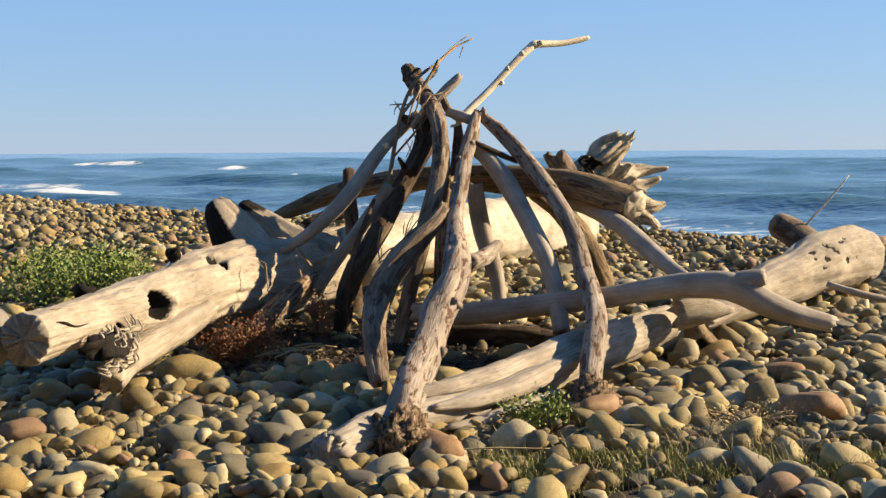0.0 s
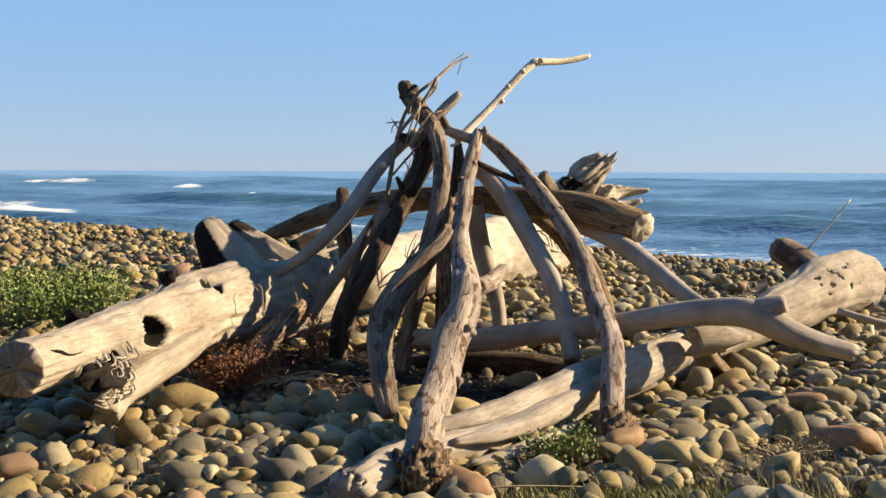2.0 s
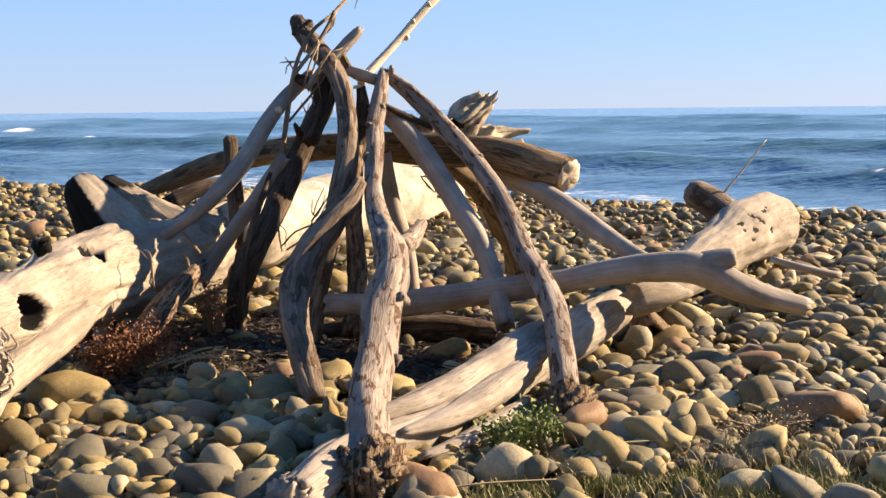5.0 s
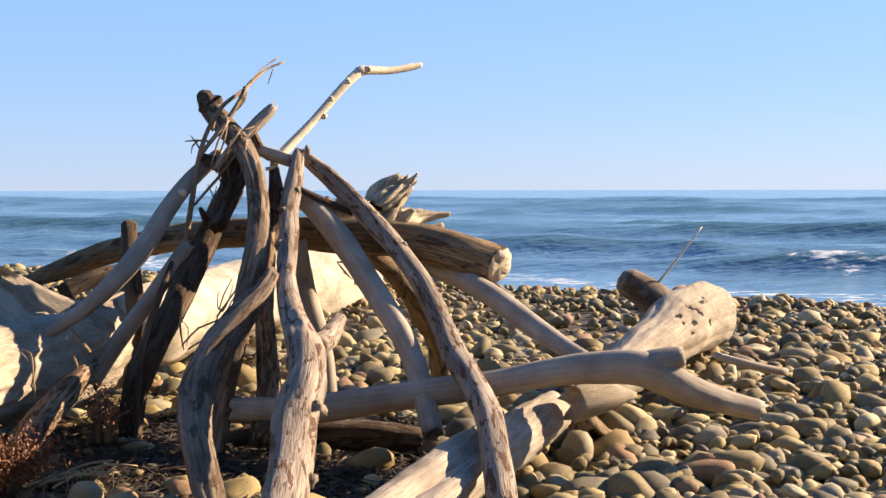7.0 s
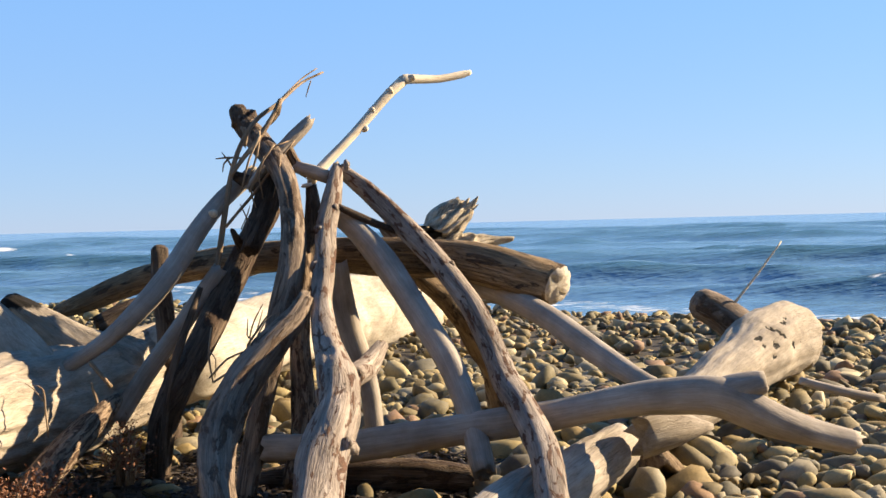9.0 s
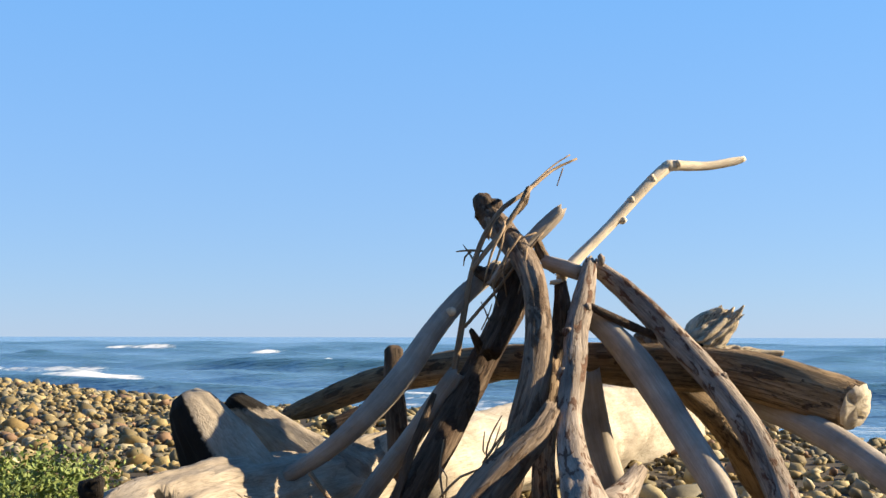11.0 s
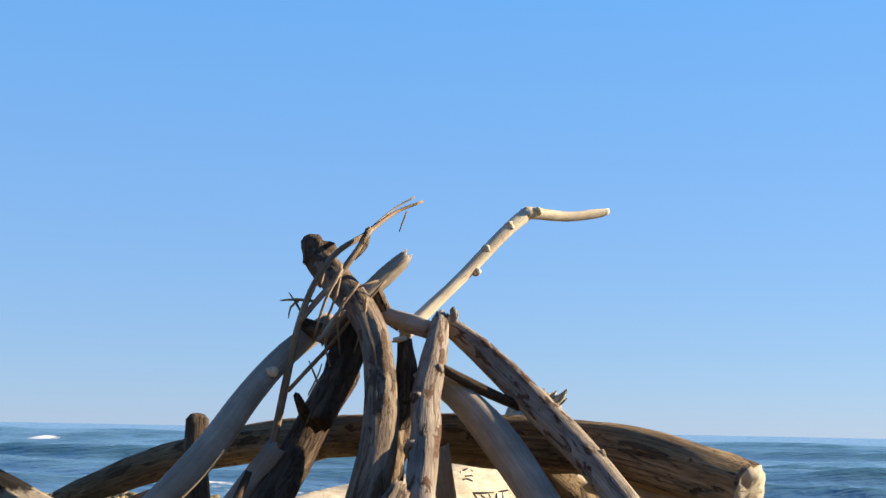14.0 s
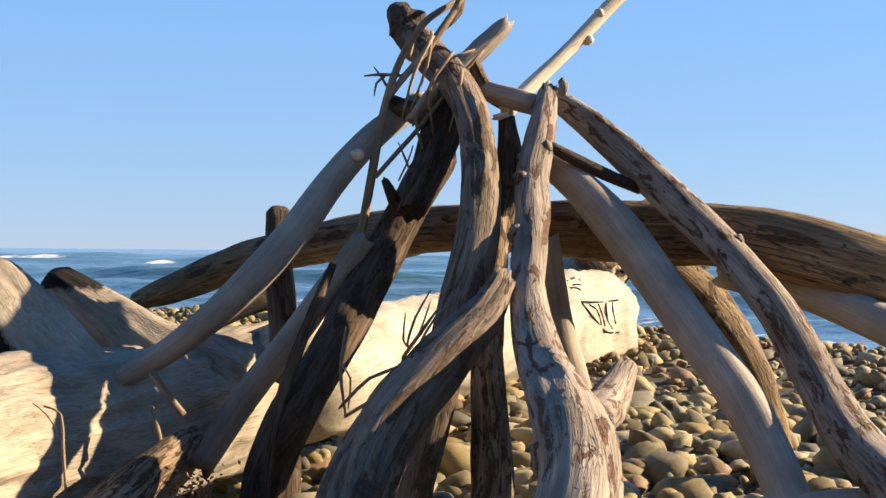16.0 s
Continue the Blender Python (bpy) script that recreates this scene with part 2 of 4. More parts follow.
def sea_material():
    m, n, l, bsdf = shader("sea_water")
    tc = n.new("ShaderNodeTexCoord")
    mp = n.new("ShaderNodeMapping")
    mp.inputs["Scale"].default_value = (0.35, 1.0, 1.0)
    l.new(tc.outputs["Object"], mp.inputs["Vector"])
    w1 = noise_node(n, l, mp.outputs["Vector"], 0.35, 5, 0.6)
    w2 = noise_node(n, l, mp.outputs["Vector"], 2.2, 4, 0.6)
    add = n.new("ShaderNodeMath")
    add.operation = "MULTIPLY_ADD"
    add.inputs[1].default_value = 0.25
    l.new(w2.outputs["Fac"], add.inputs[0])
    l.new(w1.outputs["Fac"], add.inputs[2])
    bump = n.new("ShaderNodeBump")
    bump.inputs["Strength"].default_value, bump.inputs["Distance"].default_value = 0.65, 0.7
    l.new(add.outputs[0], bump.inputs["Height"])
    at = n.new("ShaderNodeAttribute")
    at.attribute_name = "foam"
    fn = noise_node(n, l, mp.outputs["Vector"], 3.5, 6, 0.7)
    fm = n.new("ShaderNodeMath")
    fm.operation = "ADD"
    l.new(at.outputs["Fac"], fm.inputs[0])
    l.new(fn.outputs["Fac"], fm.inputs[1])
    fr = ramp_node(n, [(0.86, (0, 0, 0)), (1.02, (1, 1, 1))])
    l.new(fm.outputs[0], fr.inputs["Fac"])
    wc = ramp_node(n, [(0.3, (0.095, 0.205, 0.33)), (0.7, (0.16, 0.305, 0.46))])
    l.new(w1.outputs["Fac"], wc.inputs["Fac"])
    up = n.new("ShaderNodeAttribute")
    up.attribute_name = "lift"
    ur = ramp_node(n, [(0.15, (0, 0, 0)), (0.6, (1, 1, 1))])
    l.new(up.outputs["Fac"], ur.inputs["Fac"])
    green = mix_node(n, l, "MIX", ur.outputs["Color"], wc.outputs["Color"], (0.055, 0.13, 0.165))
    l.new(mix_node(n, l, "MIX", fr.outputs["Color"], green, (0.75, 0.77, 0.78)), bsdf.inputs["Base Color"])
    rr = ramp_node(n, [(0.0, (0.16, 0.16, 0.16)), (1.0, (0.9, 0.9, 0.9))])
    l.new(fr.outputs["Color"], rr.inputs["Fac"])
    l.new(rr.outputs["Color"], bsdf.inputs["Roughness"])
    bsdf.inputs["IOR"].default_value = 1.33
    l.new(bump.outputs["Normal"], bsdf.inputs["Normal"])
    return m


SEA = sea_material()


# ---- ground and sea ----
SEA_Z = -0.6


def crest(x):
    return np.interp(x, [-40, -20, -10.5, -7.2, -4.5, 0, 2, 3, 6, 12, 40], [40, 24, 15.2, 12.0, 9.6, 8.2, 7.2, 6.1, 4.2, 1.5, -8])


def gz(x, y):
    """Height of the beach: an unseen bluff inland, added to block sky light, then a gentle rise to the crest and a fall
    from there to the water.
    """
    x, y = np.asarray(x, float), np.asarray(y, float)
    up = np.interp(y, [-90, -60, -34, -24, -17, -12, -5, -3.8, -2.8, -1.5, 0.8, 4, 8], [24, 22, 17, 10, 2.2, -0.1, 0.0, 0.03, 0.08, 0.13, 0.20, 0.28, 0.37])
    past = y - crest(x)
    lumps = 0.03 * np.sin(x * 1.3 + 0.7 * y) * np.sin(y * 0.9 - 0.4 * x)
    return up + lumps - np.where(past > 0, 0.16 * past + 0.02 * np.minimum(past, 3) ** 2, 0).clip(0, 3)


def mesh_from(name, verts, faces, mat, smooth=True):
    me = bpy.data.meshes.new(name)
    me.from_pydata(verts.tolist() if hasattr(verts, "tolist") else verts, [], faces.tolist() if hasattr(faces, "tolist") else faces)
    me.materials.append(mat)
    if smooth:
        me.polygons.foreach_set("use_smooth", [True] * len(me.polygons))
    return me


def grid_faces(rows, cols, wrap=False):
    i, j = np.meshgrid(np.arange(rows - 1), np.arange(cols if wrap else cols - 1), indexing="ij")
    k = (j + 1) % cols
    return np.stack([i * cols + j, i * cols + k, (i + 1) * cols + k, (i + 1) * cols + j], -1).reshape(-1, 4)


def axis(near, far, step, grow):
    """Coordinates spaced by step out to near, then wider and wider out to far."""
    out = list(np.arange(0, near, step))
    while out[-1] < far:
        step *= grow
        out.append(out[-1] + step)
    return np.array(out)


gx = axis(16, 2500, 0.25, 1.25)
gx = np.concatenate([-gx[:0:-1], gx])
gy_up, gy_dn = axis(30, 60, 0.25, 1.2), axis(12, 2500, 0.25, 1.25)
gyy = np.concatenate([-gy_dn[:0:-1], gy_up])
X, Y = np.meshgrid(gx, gyy)
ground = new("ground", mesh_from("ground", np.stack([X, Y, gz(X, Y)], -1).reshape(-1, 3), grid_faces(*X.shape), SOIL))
tagged(ground, "gravelly brown soil beneath the cobble beach", "ground", kind="structure")


rnd = random.Random(44)
CRESTS = []
for k in range(150):
    dc = 24 * math.exp(rnd.uniform(0, 2.1))
    CRESTS.append((rnd.uniform(-0.75, 0.6) * (dc + 12), dc, rnd.uniform(0.9, 2.4) * (0.6 + dc / 60), rnd.uniform(0.12, 0.26) * (0.7 + dc / 120), rnd.uniform(0.5, 0.9) * (0.7 + dc / 70)))


def swell(x, y):
    """Height of the water and how much of it is foam: a few rollers parallel to the beach, breaking here and there."""
    d = y + 0.42 * x - 6.5
    z, foam = np.zeros_like(d), np.zeros_like(d)
    for d0, high, wide, ph, breaks in ((17.2, 0.40, 1.5, 1.1, ((9.5, 22, 0.95),)), (24.5, 0.42, 1.8, 0.3, ((-24, -17, 0.6),)), (37, 0.62, 2.3, 0.9, ()), (30, 0.25, 1.8, 2.6, ((-46, -21, 0.9),)),
                                       (46, 0.5, 3.0, 2.0, ((30, 40, 0.4),)), (41, 0.28, 2.0, 4.4, ((2, 8, 0.6),)), (57.5, 0.35, 2.5, 5.2, ((-22.5, -16, 1.3),)), (64, 0.35, 3.2, 3.1, ()), (74, 0.3, 3.0, 1.7, ((40, 60, 0.6),)), (95, 0.4, 4.0, 3.7, ()), (125, 0.5, 5, 0.4, ()), (175, 0.55, 7, 2.2, ()), (84, 0.45, 3.6, 0.9, ((-38, -31, 1.3),)),
                                       (106, 0.5, 4.5, 4.2, ((-70, -54, 1.1),)), (150, 0.6, 6, 5.0, ()), (205, 0.6, 8, 5.9, ())):
        wob = 1.0 * np.sin(x * 0.11 + ph) + 0.5 * np.sin(x * 0.31 + 2 * ph)
        q = (d - d0 - wob) / wide
        z += 1.5 * high * np.exp(-np.where(q < 0, 2.6, 0.6) * q * q) * (0.75 + 0.25 * np.sin(x * 0.16 + 4 * ph))
        for x0, x1, much in breaks:
            along = np.clip((x - x0) / 2.5, 0, 1) * np.clip((x1 - x) / 2.5, 0, 1)
            ragged = 0.75 + 0.25 * np.sin(x * 1.7 + ph) * np.sin(x * 0.83 + 2 * ph)
            foam += much * along * ragged * np.exp(-np.where(q > 0, 5.0, 0.9) * (q + 0.15) ** 2)
            z += 0.22 * much * along * ragged * np.exp(-4 * q * q)
    z += 0.05 * np.sin(d * 1.3 + np.sin(x * 0.4)) * np.exp(-d / 90) + 0.03 * np.sin(d * 2.9 + 1.3 * np.sin(x * 0.7))* np.exp(-np.maximum(d, 0) / 60)
    for xc, dc, ln, high, wide in CRESTS:  # short choppy crests
        z += high * np.exp(-((x - xc) / ln) ** 2) * np.exp(-((d - dc - 0.4 * np.sin(x * 0.9 + dc)) / wide) ** 2)
    edge = np.interp(x, [-40, -25, -15, 5, 10, 20], [29, 23.5, 19.5, 14.0, 11.5, 8.0])
    foam += 0.62 * np.exp(-((d - edge - 1.2 - 0.8 * np.sin(x * 0.5)) / 2.4) ** 2)
    return z, foam


far = [3.0]
while far[-1] < 4400:
    far.append(far[-1] + max(0.22, 0.016 * far[-1]))
far = np.array(far)
U = np.linspace(-1, 1, 241)
SX = (far[:, None] * 0.95 + 26) * U[None, :]
SY = np.repeat(far[:, None], len(U), 1) - 0.42 * np.clip(SX, -60, 60) * np.exp(-far[:, None] / 60)
sz, sf = swell(SX, SY)
sea = new("water", mesh_from("water", np.stack([SX, SY, SEA_Z + sz], -1).reshape(-1, 3), grid_faces(*SX.shape), SEA))
sea.data.attributes.new("foam", "FLOAT", "POINT").data.foreach_set("value", (0.62 * sf).clip(0, 1).ravel())
sea.data.attributes.new("lift", "FLOAT", "POINT").data.foreach_set("value", sz.ravel())
tagged(sea, "blue sea with low rollers and white breaking foam", "sea", kind="structure")


# ---- wood ----
def spline(pts, per):
    """Points of a smooth curve through pts (rows of x, y, z, r), per pieces to a span."""
    p = np.array(pts, float)
    p = np.vstack([2 * p[0] - p[1], p, 2 * p[-1] - p[-2]])
    out = []
    for a in range(1, len(p) - 2):
        for u in np.arange(per) / per:
            p0, p1, p2, p3 = p[a - 1 : a + 3]
            out.append(0.5 * (2 * p1 + (p2 - p0) * u + (2 * p0 - 5 * p1 + 4 * p2 - p3) * u * u + (3 * p1 - p0 - 3 * p2 + p3) * u**3))
    out.append(p[-2])
    out = np.array(out)
    out[:, 3] = out[:, 3].clip(0.25 * min(q[3] for q in pts))
    return out


def limb_mesh(name, pts, mat, seed=0, sides=18, lumps=0.10, ridges=0.06, ends=("broken", "broken"), flat=1.0, step=0.045, jag=0.9):
    """A tapered, uneven limb along pts, with lumps, ridges along the grain and closed ends: broken, cut or worn round."""
    p = np.array(pts, float)
    length = np.linalg.norm(np.diff(p[:, :3], axis=0), axis=1).sum()
    per = max(2, int(round(length / step / (len(p) - 1))))
    c = spline(pts, per)
    rows = len(c)
    t = np.gradient(c[:, :3], axis=0)
    t /= np.linalg.norm(t, axis=1)[:, None]
    side = np.cross(t[0], (0, 0, 1) if abs(t[0][2]) < 0.9 else (0, 1, 0))
    ring, verts, grain = np.arange(sides) * 2 * np.pi / sides, [], []
    run = np.r_[0, np.cumsum(np.linalg.norm(np.diff(c[:, :3], axis=0), axis=1))]
    for k in range(rows):
        side = side - t[k] * (side @ t[k])
        side /= np.linalg.norm(side)
        up = np.cross(t[k], side)
        for a in ring:
            ca, sa = math.cos(a), math.sin(a)
            r = c[k, 3]
            q = Vector((ca * 1.1 + seed * 7.3, sa * 1.1 + seed * 3.1, run[k] * 2.6))
            r *= 1 + lumps * 1.6 * noise.noise(q) + ridges * noise.noise(Vector((ca * 4.5 + seed, sa * 4.5, run[k] * 2.0 + seed * 5))) \
                + 0.5 * ridges * noise.noise(Vector((ca * 9 + seed, sa * 9, run[k] * 9)))
            off = side * (ca * r) + up * (sa * r * flat)
            push = 0.0
            if k == 0 and ends[0] == "broken":
                push = -jag * c[k, 3] * noise.noise(Vector((ca * 3 + seed, sa * 3, 1.7)))
            if k == rows - 1 and ends[1] == "broken":
                push = jag * c[k, 3] * noise.noise(Vector((ca * 3 + seed, sa * 3, 8.1)))
            verts.append(c[k, :3] + off + t[k] * push)
            grain.append((run[k] + seed * 3.7, ca * max(r, 0.03), sa * max(r, 0.03)))
    faces = [tuple(f) for f in grid_faces(rows, sides, True)]
    for k, kind, sgn in ((0, ends[0], -1), (rows - 1, ends[1], 1)):
        base = k * sides
        bulge = {"round": (0.45, 0.62), "cut": (0.0, 0.55), "broken": (-0.15, 0.5)}[kind]
        inner = len(verts)
        for j in range(sides):
            v = np.array(verts[base + j])
            rough = 0.0 if kind == "round" else 0.35 * c[k, 3] * noise.noise(Vector((v[0] * 40, v[1] * 40, v[2] * 40 + seed)))
            verts.append(c[k, :3] + (v - c[k, :3]) * bulge[1] + t[k] * sgn * (bulge[0] * c[k, 3] + rough))
            grain.append((run[k] + seed * 3.7 + 0.2, *np.array(grain[base + j])[1:] * 0.5))
        tip = len(verts)
        verts.append(c[k, :3] + t[k] * sgn * bulge[0] * 1.35 * c[k, 3])
        grain.append((run[k] + seed * 3.7 + 0.25, 0, 0))
        for j in range(sides):
            j2 = (j + 1) % sides
            q1 = (base + j, base + j2, inner + j2, inner + j)
            q2 = (inner + j, inner + j2, tip)
            faces += [q1[::-1], q2[::-1]] if sgn < 0 else [q1, q2]
    faces = [f[::-1] for f in faces]
    me = bpy.data.meshes.new(name)
    me.from_pydata([tuple(v) for v in verts], [], faces)
    me.materials.append(mat)
    me.polygons.foreach_set("use_smooth", [True] * len(me.polygons))
    me.attributes.new("grain", "FLOAT_VECTOR", "POINT").data.foreach_set("vector", np.array(grain, float).ravel())
    bm = bmesh.new()
    bm.from_mesh(me)
    bmesh.ops.recalc_face_normals(bm, faces=bm.faces)
    bm.to_mesh(me)
    bm.free()
    return me


def wood_piece(name, pts, mat, label, seed, category="log", group="", **kw):
    """A piece of driftwood that can be lifted by itself."""
    ob = new(name, limb_mesh(name, pts, mat, seed, **kw))
    return tagged(ob, label, category, group)


def limb_part(name, pts, mat, parent, seed, label="", **kw):
    ob = new(name, limb_mesh(name, pts, mat, seed, **kw))
    ob.parent = parent
    return tagged(ob, label)


POLES = "poles of the driftwood teepee"


def grained(me, stretch=1.0):
    """Lets the wood's grain run upward through a lump."""
    co = np.empty(len(me.vertices) * 3)
    me.vertices.foreach_get("co", co)
    co = co.reshape(-1, 3)[:, [2, 0, 1]] * (stretch, 1, 1)
    me.attributes.new("grain", "FLOAT_VECTOR", "POINT").data.foreach_set("vector", co.ravel())
    return me


def joined(name, chunks, mat, smooth=True):
    """One mesh of several (verts, faces) chunks."""
    vs, fs, base = [], [], 0
    for v, f in chunks:
        vs.append(np.asarray(v, float))
        fs += [tuple(int(q) + base for q in face) for face in f]
        base += len(v)
    return grained(mesh_from(name, np.concatenate(vs), fs, mat, smooth))


def part(name, me, parent, label=""):
    ob = new(name, me)
    ob.parent = parent
    return tagged(ob, label)


def ball(radius, center, seed, level=2, rough=0.35, stretch=(1, 1, 1)):
    """An uneven lump: vertices and faces."""
    bm = bmesh.new()
    bmesh.ops.create_icosphere(bm, subdivisions=level, radius=1.0)
    v = [Vector(q.co) for q in bm.verts]
    f = [[q.index for q in p.verts] for p in bm.faces]
    bm.free()
    out = [Vector(center) + Vector((q.x * stretch[0], q.y * stretch[1], q.z * stretch[2])) * radius * (1 + rough * noise.noise(q * 1.7 + Vector((seed, 0, seed * 2)))) for q in v]
    return [o[:] for o in out], f


def burl(center, radius, mat, parent, seed, label=""):
    """The gnarled root end of a log: one knobbly mass."""
    bm = bmesh.new()
    bmesh.ops.create_icosphere(bm, subdivisions=4, radius=1.0)
    for v in bm.verts:
        q = v.co.copy()
        knob = abs(noise.noise(q * 3.4 + Vector((seed, 0, 0)))) + 0.55 * abs(noise.noise(q * 8.0 + Vector((0, seed, 0)))) + 0.25 * abs(noise.noise(q * 17.0))
        v.co = Vector(center) + q * radius * (0.72 + 0.75 * knob)
    me = bpy.data.meshes.new("burl")
    bm.to_mesh(me)
    bm.free()
    me.materials.append(mat)
    me.polygons.foreach_set("use_smooth", [True] * len(me.polygons))
    return part("burl", grained(me, 0.35), parent, label)


def snap(ob, point):
    """The nearest place on the surface of ob, and the way out of it there."""
    hit, place, way, _ = ob.closest_point_on_mesh(Vector(point))
    return place, way


def blacken(ob, share):
    """Adds to the char and near-black colour of ob, point by point."""
    me = ob.data
    at = me.attributes.get("char_dark") or me.attributes.new("char_dark", "FLOAT", "POINT")
    for v, d in zip(me.vertices, at.data):
        d.value = max(d.value, share(v.co))


def pit(ob, center, radius, depth, seed, wide=1.0):
    """Hollows the wood of ob out round a place on it; the inside is coloured near black."""
    place, way = snap(ob, center)
    right = way.cross(Vector((0, 0, 1))).normalized()
    up = right.cross(way)

    def far(co):
        off = co - place
        r = Vector((off.dot(right) / wide, off.dot(up), 0)) / radius
        r = r.length * (1 + 0.3 * noise.noise(Vector((r.x * 1.3 + seed, r.y * 1.3, seed)))) if r.length < 3 else 9.0
        return r if abs(off.dot(way)) < 1.2 * radius + 0.5 * depth else 9.0

    blacken(ob, lambda co: max(0.0, min(1.0, (1.12 - far(co)) / 0.3)))
    for v in ob.data.vertices:
        r = far(v.co)
        if r < 1.25:
            v.co = v.co - way * (depth * (1 - r**4) if r < 1 else -0.08 * radius * (1.25 - r) / 0.25)


def charred(ob, foot, top, way, above, least):
    """Blackens the side of a stub that looks along way, above a height."""
    foot, run = Vector(foot), (Vector(top) - Vector(foot)).normalized()

    def share(co):
        off = co - foot
        side = (off - run * off.dot(run)).normalized().dot(way)
        return max(0.0, min(1.0, 0.5 + 2.2 * (side - least))) * max(0.0, min(1.0, 0.5 + 9 * (co.z - above)))

    blacken(ob, share)


def cut_face(ob, sides, mat):
    """Gives the last end of a limb its bare wood."""
    ob.data.materials.append(mat)
    for f in list(ob.data.polygons)[-2 * sides:]:
        f.material_index = len(ob.data.materials) - 1


# the fallen tree with its root plate
trunk = wood_piece("fallen_trunk", [(-1.287, -3.269, 0.545, 0.131), (-1.23, -2.9, 0.555, 0.118), (-1.185, -2.5, 0.545, 0.150), (-1.12, -2.0, 0.545, 0.190), (-1.05, -1.4, 0.575, 0.225), (-0.92, -0.75, 0.55, 0.262), (-0.71, -0.1, 0.575, 0.252), (-0.46, 0.5, 0.60, 0.235), (-0.25, 1.13, 0.62, 0.24)], BLEACHED,
    "huge bleached fallen trunk with rotted knots, lying on cobbles", 25, "trunk", lumps=0.09, ridges=0.09, sides=112, ends=("cut", "round"), step=0.02)
butt = limb_part("trunk_butt", [(-0.43, 0.073, 0.645, 0.235), (-0.225, 1.132, 0.63, 0.262), (0.085, 2.925, 0.585, 0.315), (0.53, 4.55, 0.525, 0.42), (0.83, 5.35, 0.53, 0.45), (1.02, 5.9, 0.60, 0.37), (1.1, 6.25, 0.68, 0.27)], SANDY, trunk, 30, "smooth sand-coloured butt of the trunk", lumps=0.09, ridges=0.07, sides=48, ends=("round", "broken"), step=0.09)
limb_part("root", [(-0.90, -1.85, 0.50, 0.06), (-0.95, -2.1, 0.45, 0.075), (-1.02, -2.33, 0.395, 0.082), (-1.085, -2.6, 0.32, 0.08), (-1.07, -2.82, 0.245, 0.06)], BLEACHED, trunk, 26, ridges=0.2, sides=30)
horn = limb_part("branch_stub", [(-0.93, -0.74, 0.60, 0.22), (-1.05, -0.74, 0.79, 0.168), (-1.14, -0.74, 0.93, 0.135), (-1.205, -0.74, 1.035, 0.098)], BLEACHED, trunk, 27, "thick pale stub with a charred end", ends=("round", "round"), lumps=0.12, ridges=0.10, sides=56, step=0.018)
stub = limb_part("branch_stub", [(-0.62, -0.22, 0.60, 0.20), (-0.84, -0.235, 0.76, 0.135), (-1.04, -0.255, 0.915, 0.088), (-1.175, -0.265, 1.01, 0.064)], BLEACHED, trunk, 28, "pale stub with a charred tip", ends=("round", "round"), lumps=0.10, ridges=0.16, sides=44, step=0.02)
limb_part("branch", [(-0.50, -0.86, 0.60, 0.022), (-0.53, -0.95, 0.57, 0.045), (-0.585, -1.1, 0.51, 0.06), (-0.66, -1.32, 0.41, 0.064), (-0.755, -1.65, 0.25, 0.068)], BURLWOOD, trunk, 29, "broken tan branch with red-brown bark", sides=22, ridges=0.15)
limb_part("branch_stub", [(-0.80, -0.60, 0.63, 0.05), (-0.775, -0.68, 0.60, 0.062), (-0.735, -0.76, 0.575, 0.042), (-0.70, -0.80, 0.57, 0.012)], DARK, trunk, 31, "dark broken knot", ridges=0.4, lumps=0.3)
limb_part("split_ridge", [(-0.82, -0.86, 0.655, 0.006), (-0.80, -0.98, 0.60, 0.018), (-0.80, -1.10, 0.545, 0.012), (-0.81, -1.24, 0.49, 0.004)], SANDY, trunk, 33, "pale split edge of wood", sides=10)
for k, pts in enumerate(([(-0.679, -1.369, 0.517, 0.0035), (-0.687, -1.373, 0.642, 0.0042), (-0.696, -1.365, 0.718, 0.0028), (-0.740, -1.364, 0.737, 0.0021)], [(-0.694, -1.373, 0.669, 0.0021), (-0.733, -1.364, 0.717, 0.0021), (-0.769, -1.363, 0.744, 0.0014)], [(-0.598, -0.981, 0.784, 0.0111), (-0.549, -0.985, 0.723, 0.0095), (-0.509, -0.968, 0.666, 0.0095)], [(-0.594, -0.984, 0.687, 0.0063), (-0.569, -0.997, 0.613, 0.0079), (-0.559, -0.972, 0.515, 0.0072)])):
    limb_part("twig", pts, TWIG, trunk, 130 + k, sides=8)
plate = limb_part("root", [(0.82, 6.3, 0.80, 0.30), (1.12, 6.42, 1.04, 0.27), (1.40, 6.52, 1.27, 0.215), (1.60, 6.58, 1.44, 0.15), (1.70, 6.6, 1.53, 0.10)], STUMPWOOD, trunk, 40, "thick weathered root of the root plate", ridges=0.45, lumps=0.18, sides=64, flat=0.75, jag=1.6, step=0.035)
bpy.context.view_layer.update()
for k, (x, z) in enumerate(((1.42, 1.28), (1.22, 1.16))):
    pit(plate, (x, 6.0, z), 0.085, 0.12, 21 + k, 1.7)
rnd = random.Random(15)
for k in range(13):  # jagged splinters along the broken top
    u = k / 12
    bx, bz, w = 1.28 + 0.46 * u, 1.38 + 0.17 * u, rnd.uniform(0.06, 0.15)
    limb_part("splinter", [(bx - 0.10, 6.55, bz - 0.16, 0.05), (bx, 6.53, bz, 0.034), (bx + 0.5 * w, 6.5, bz + 0.8 * w, 0.006)], STUMPWOOD, trunk, 190 + k, ridges=0.4, lumps=0.3, sides=8)
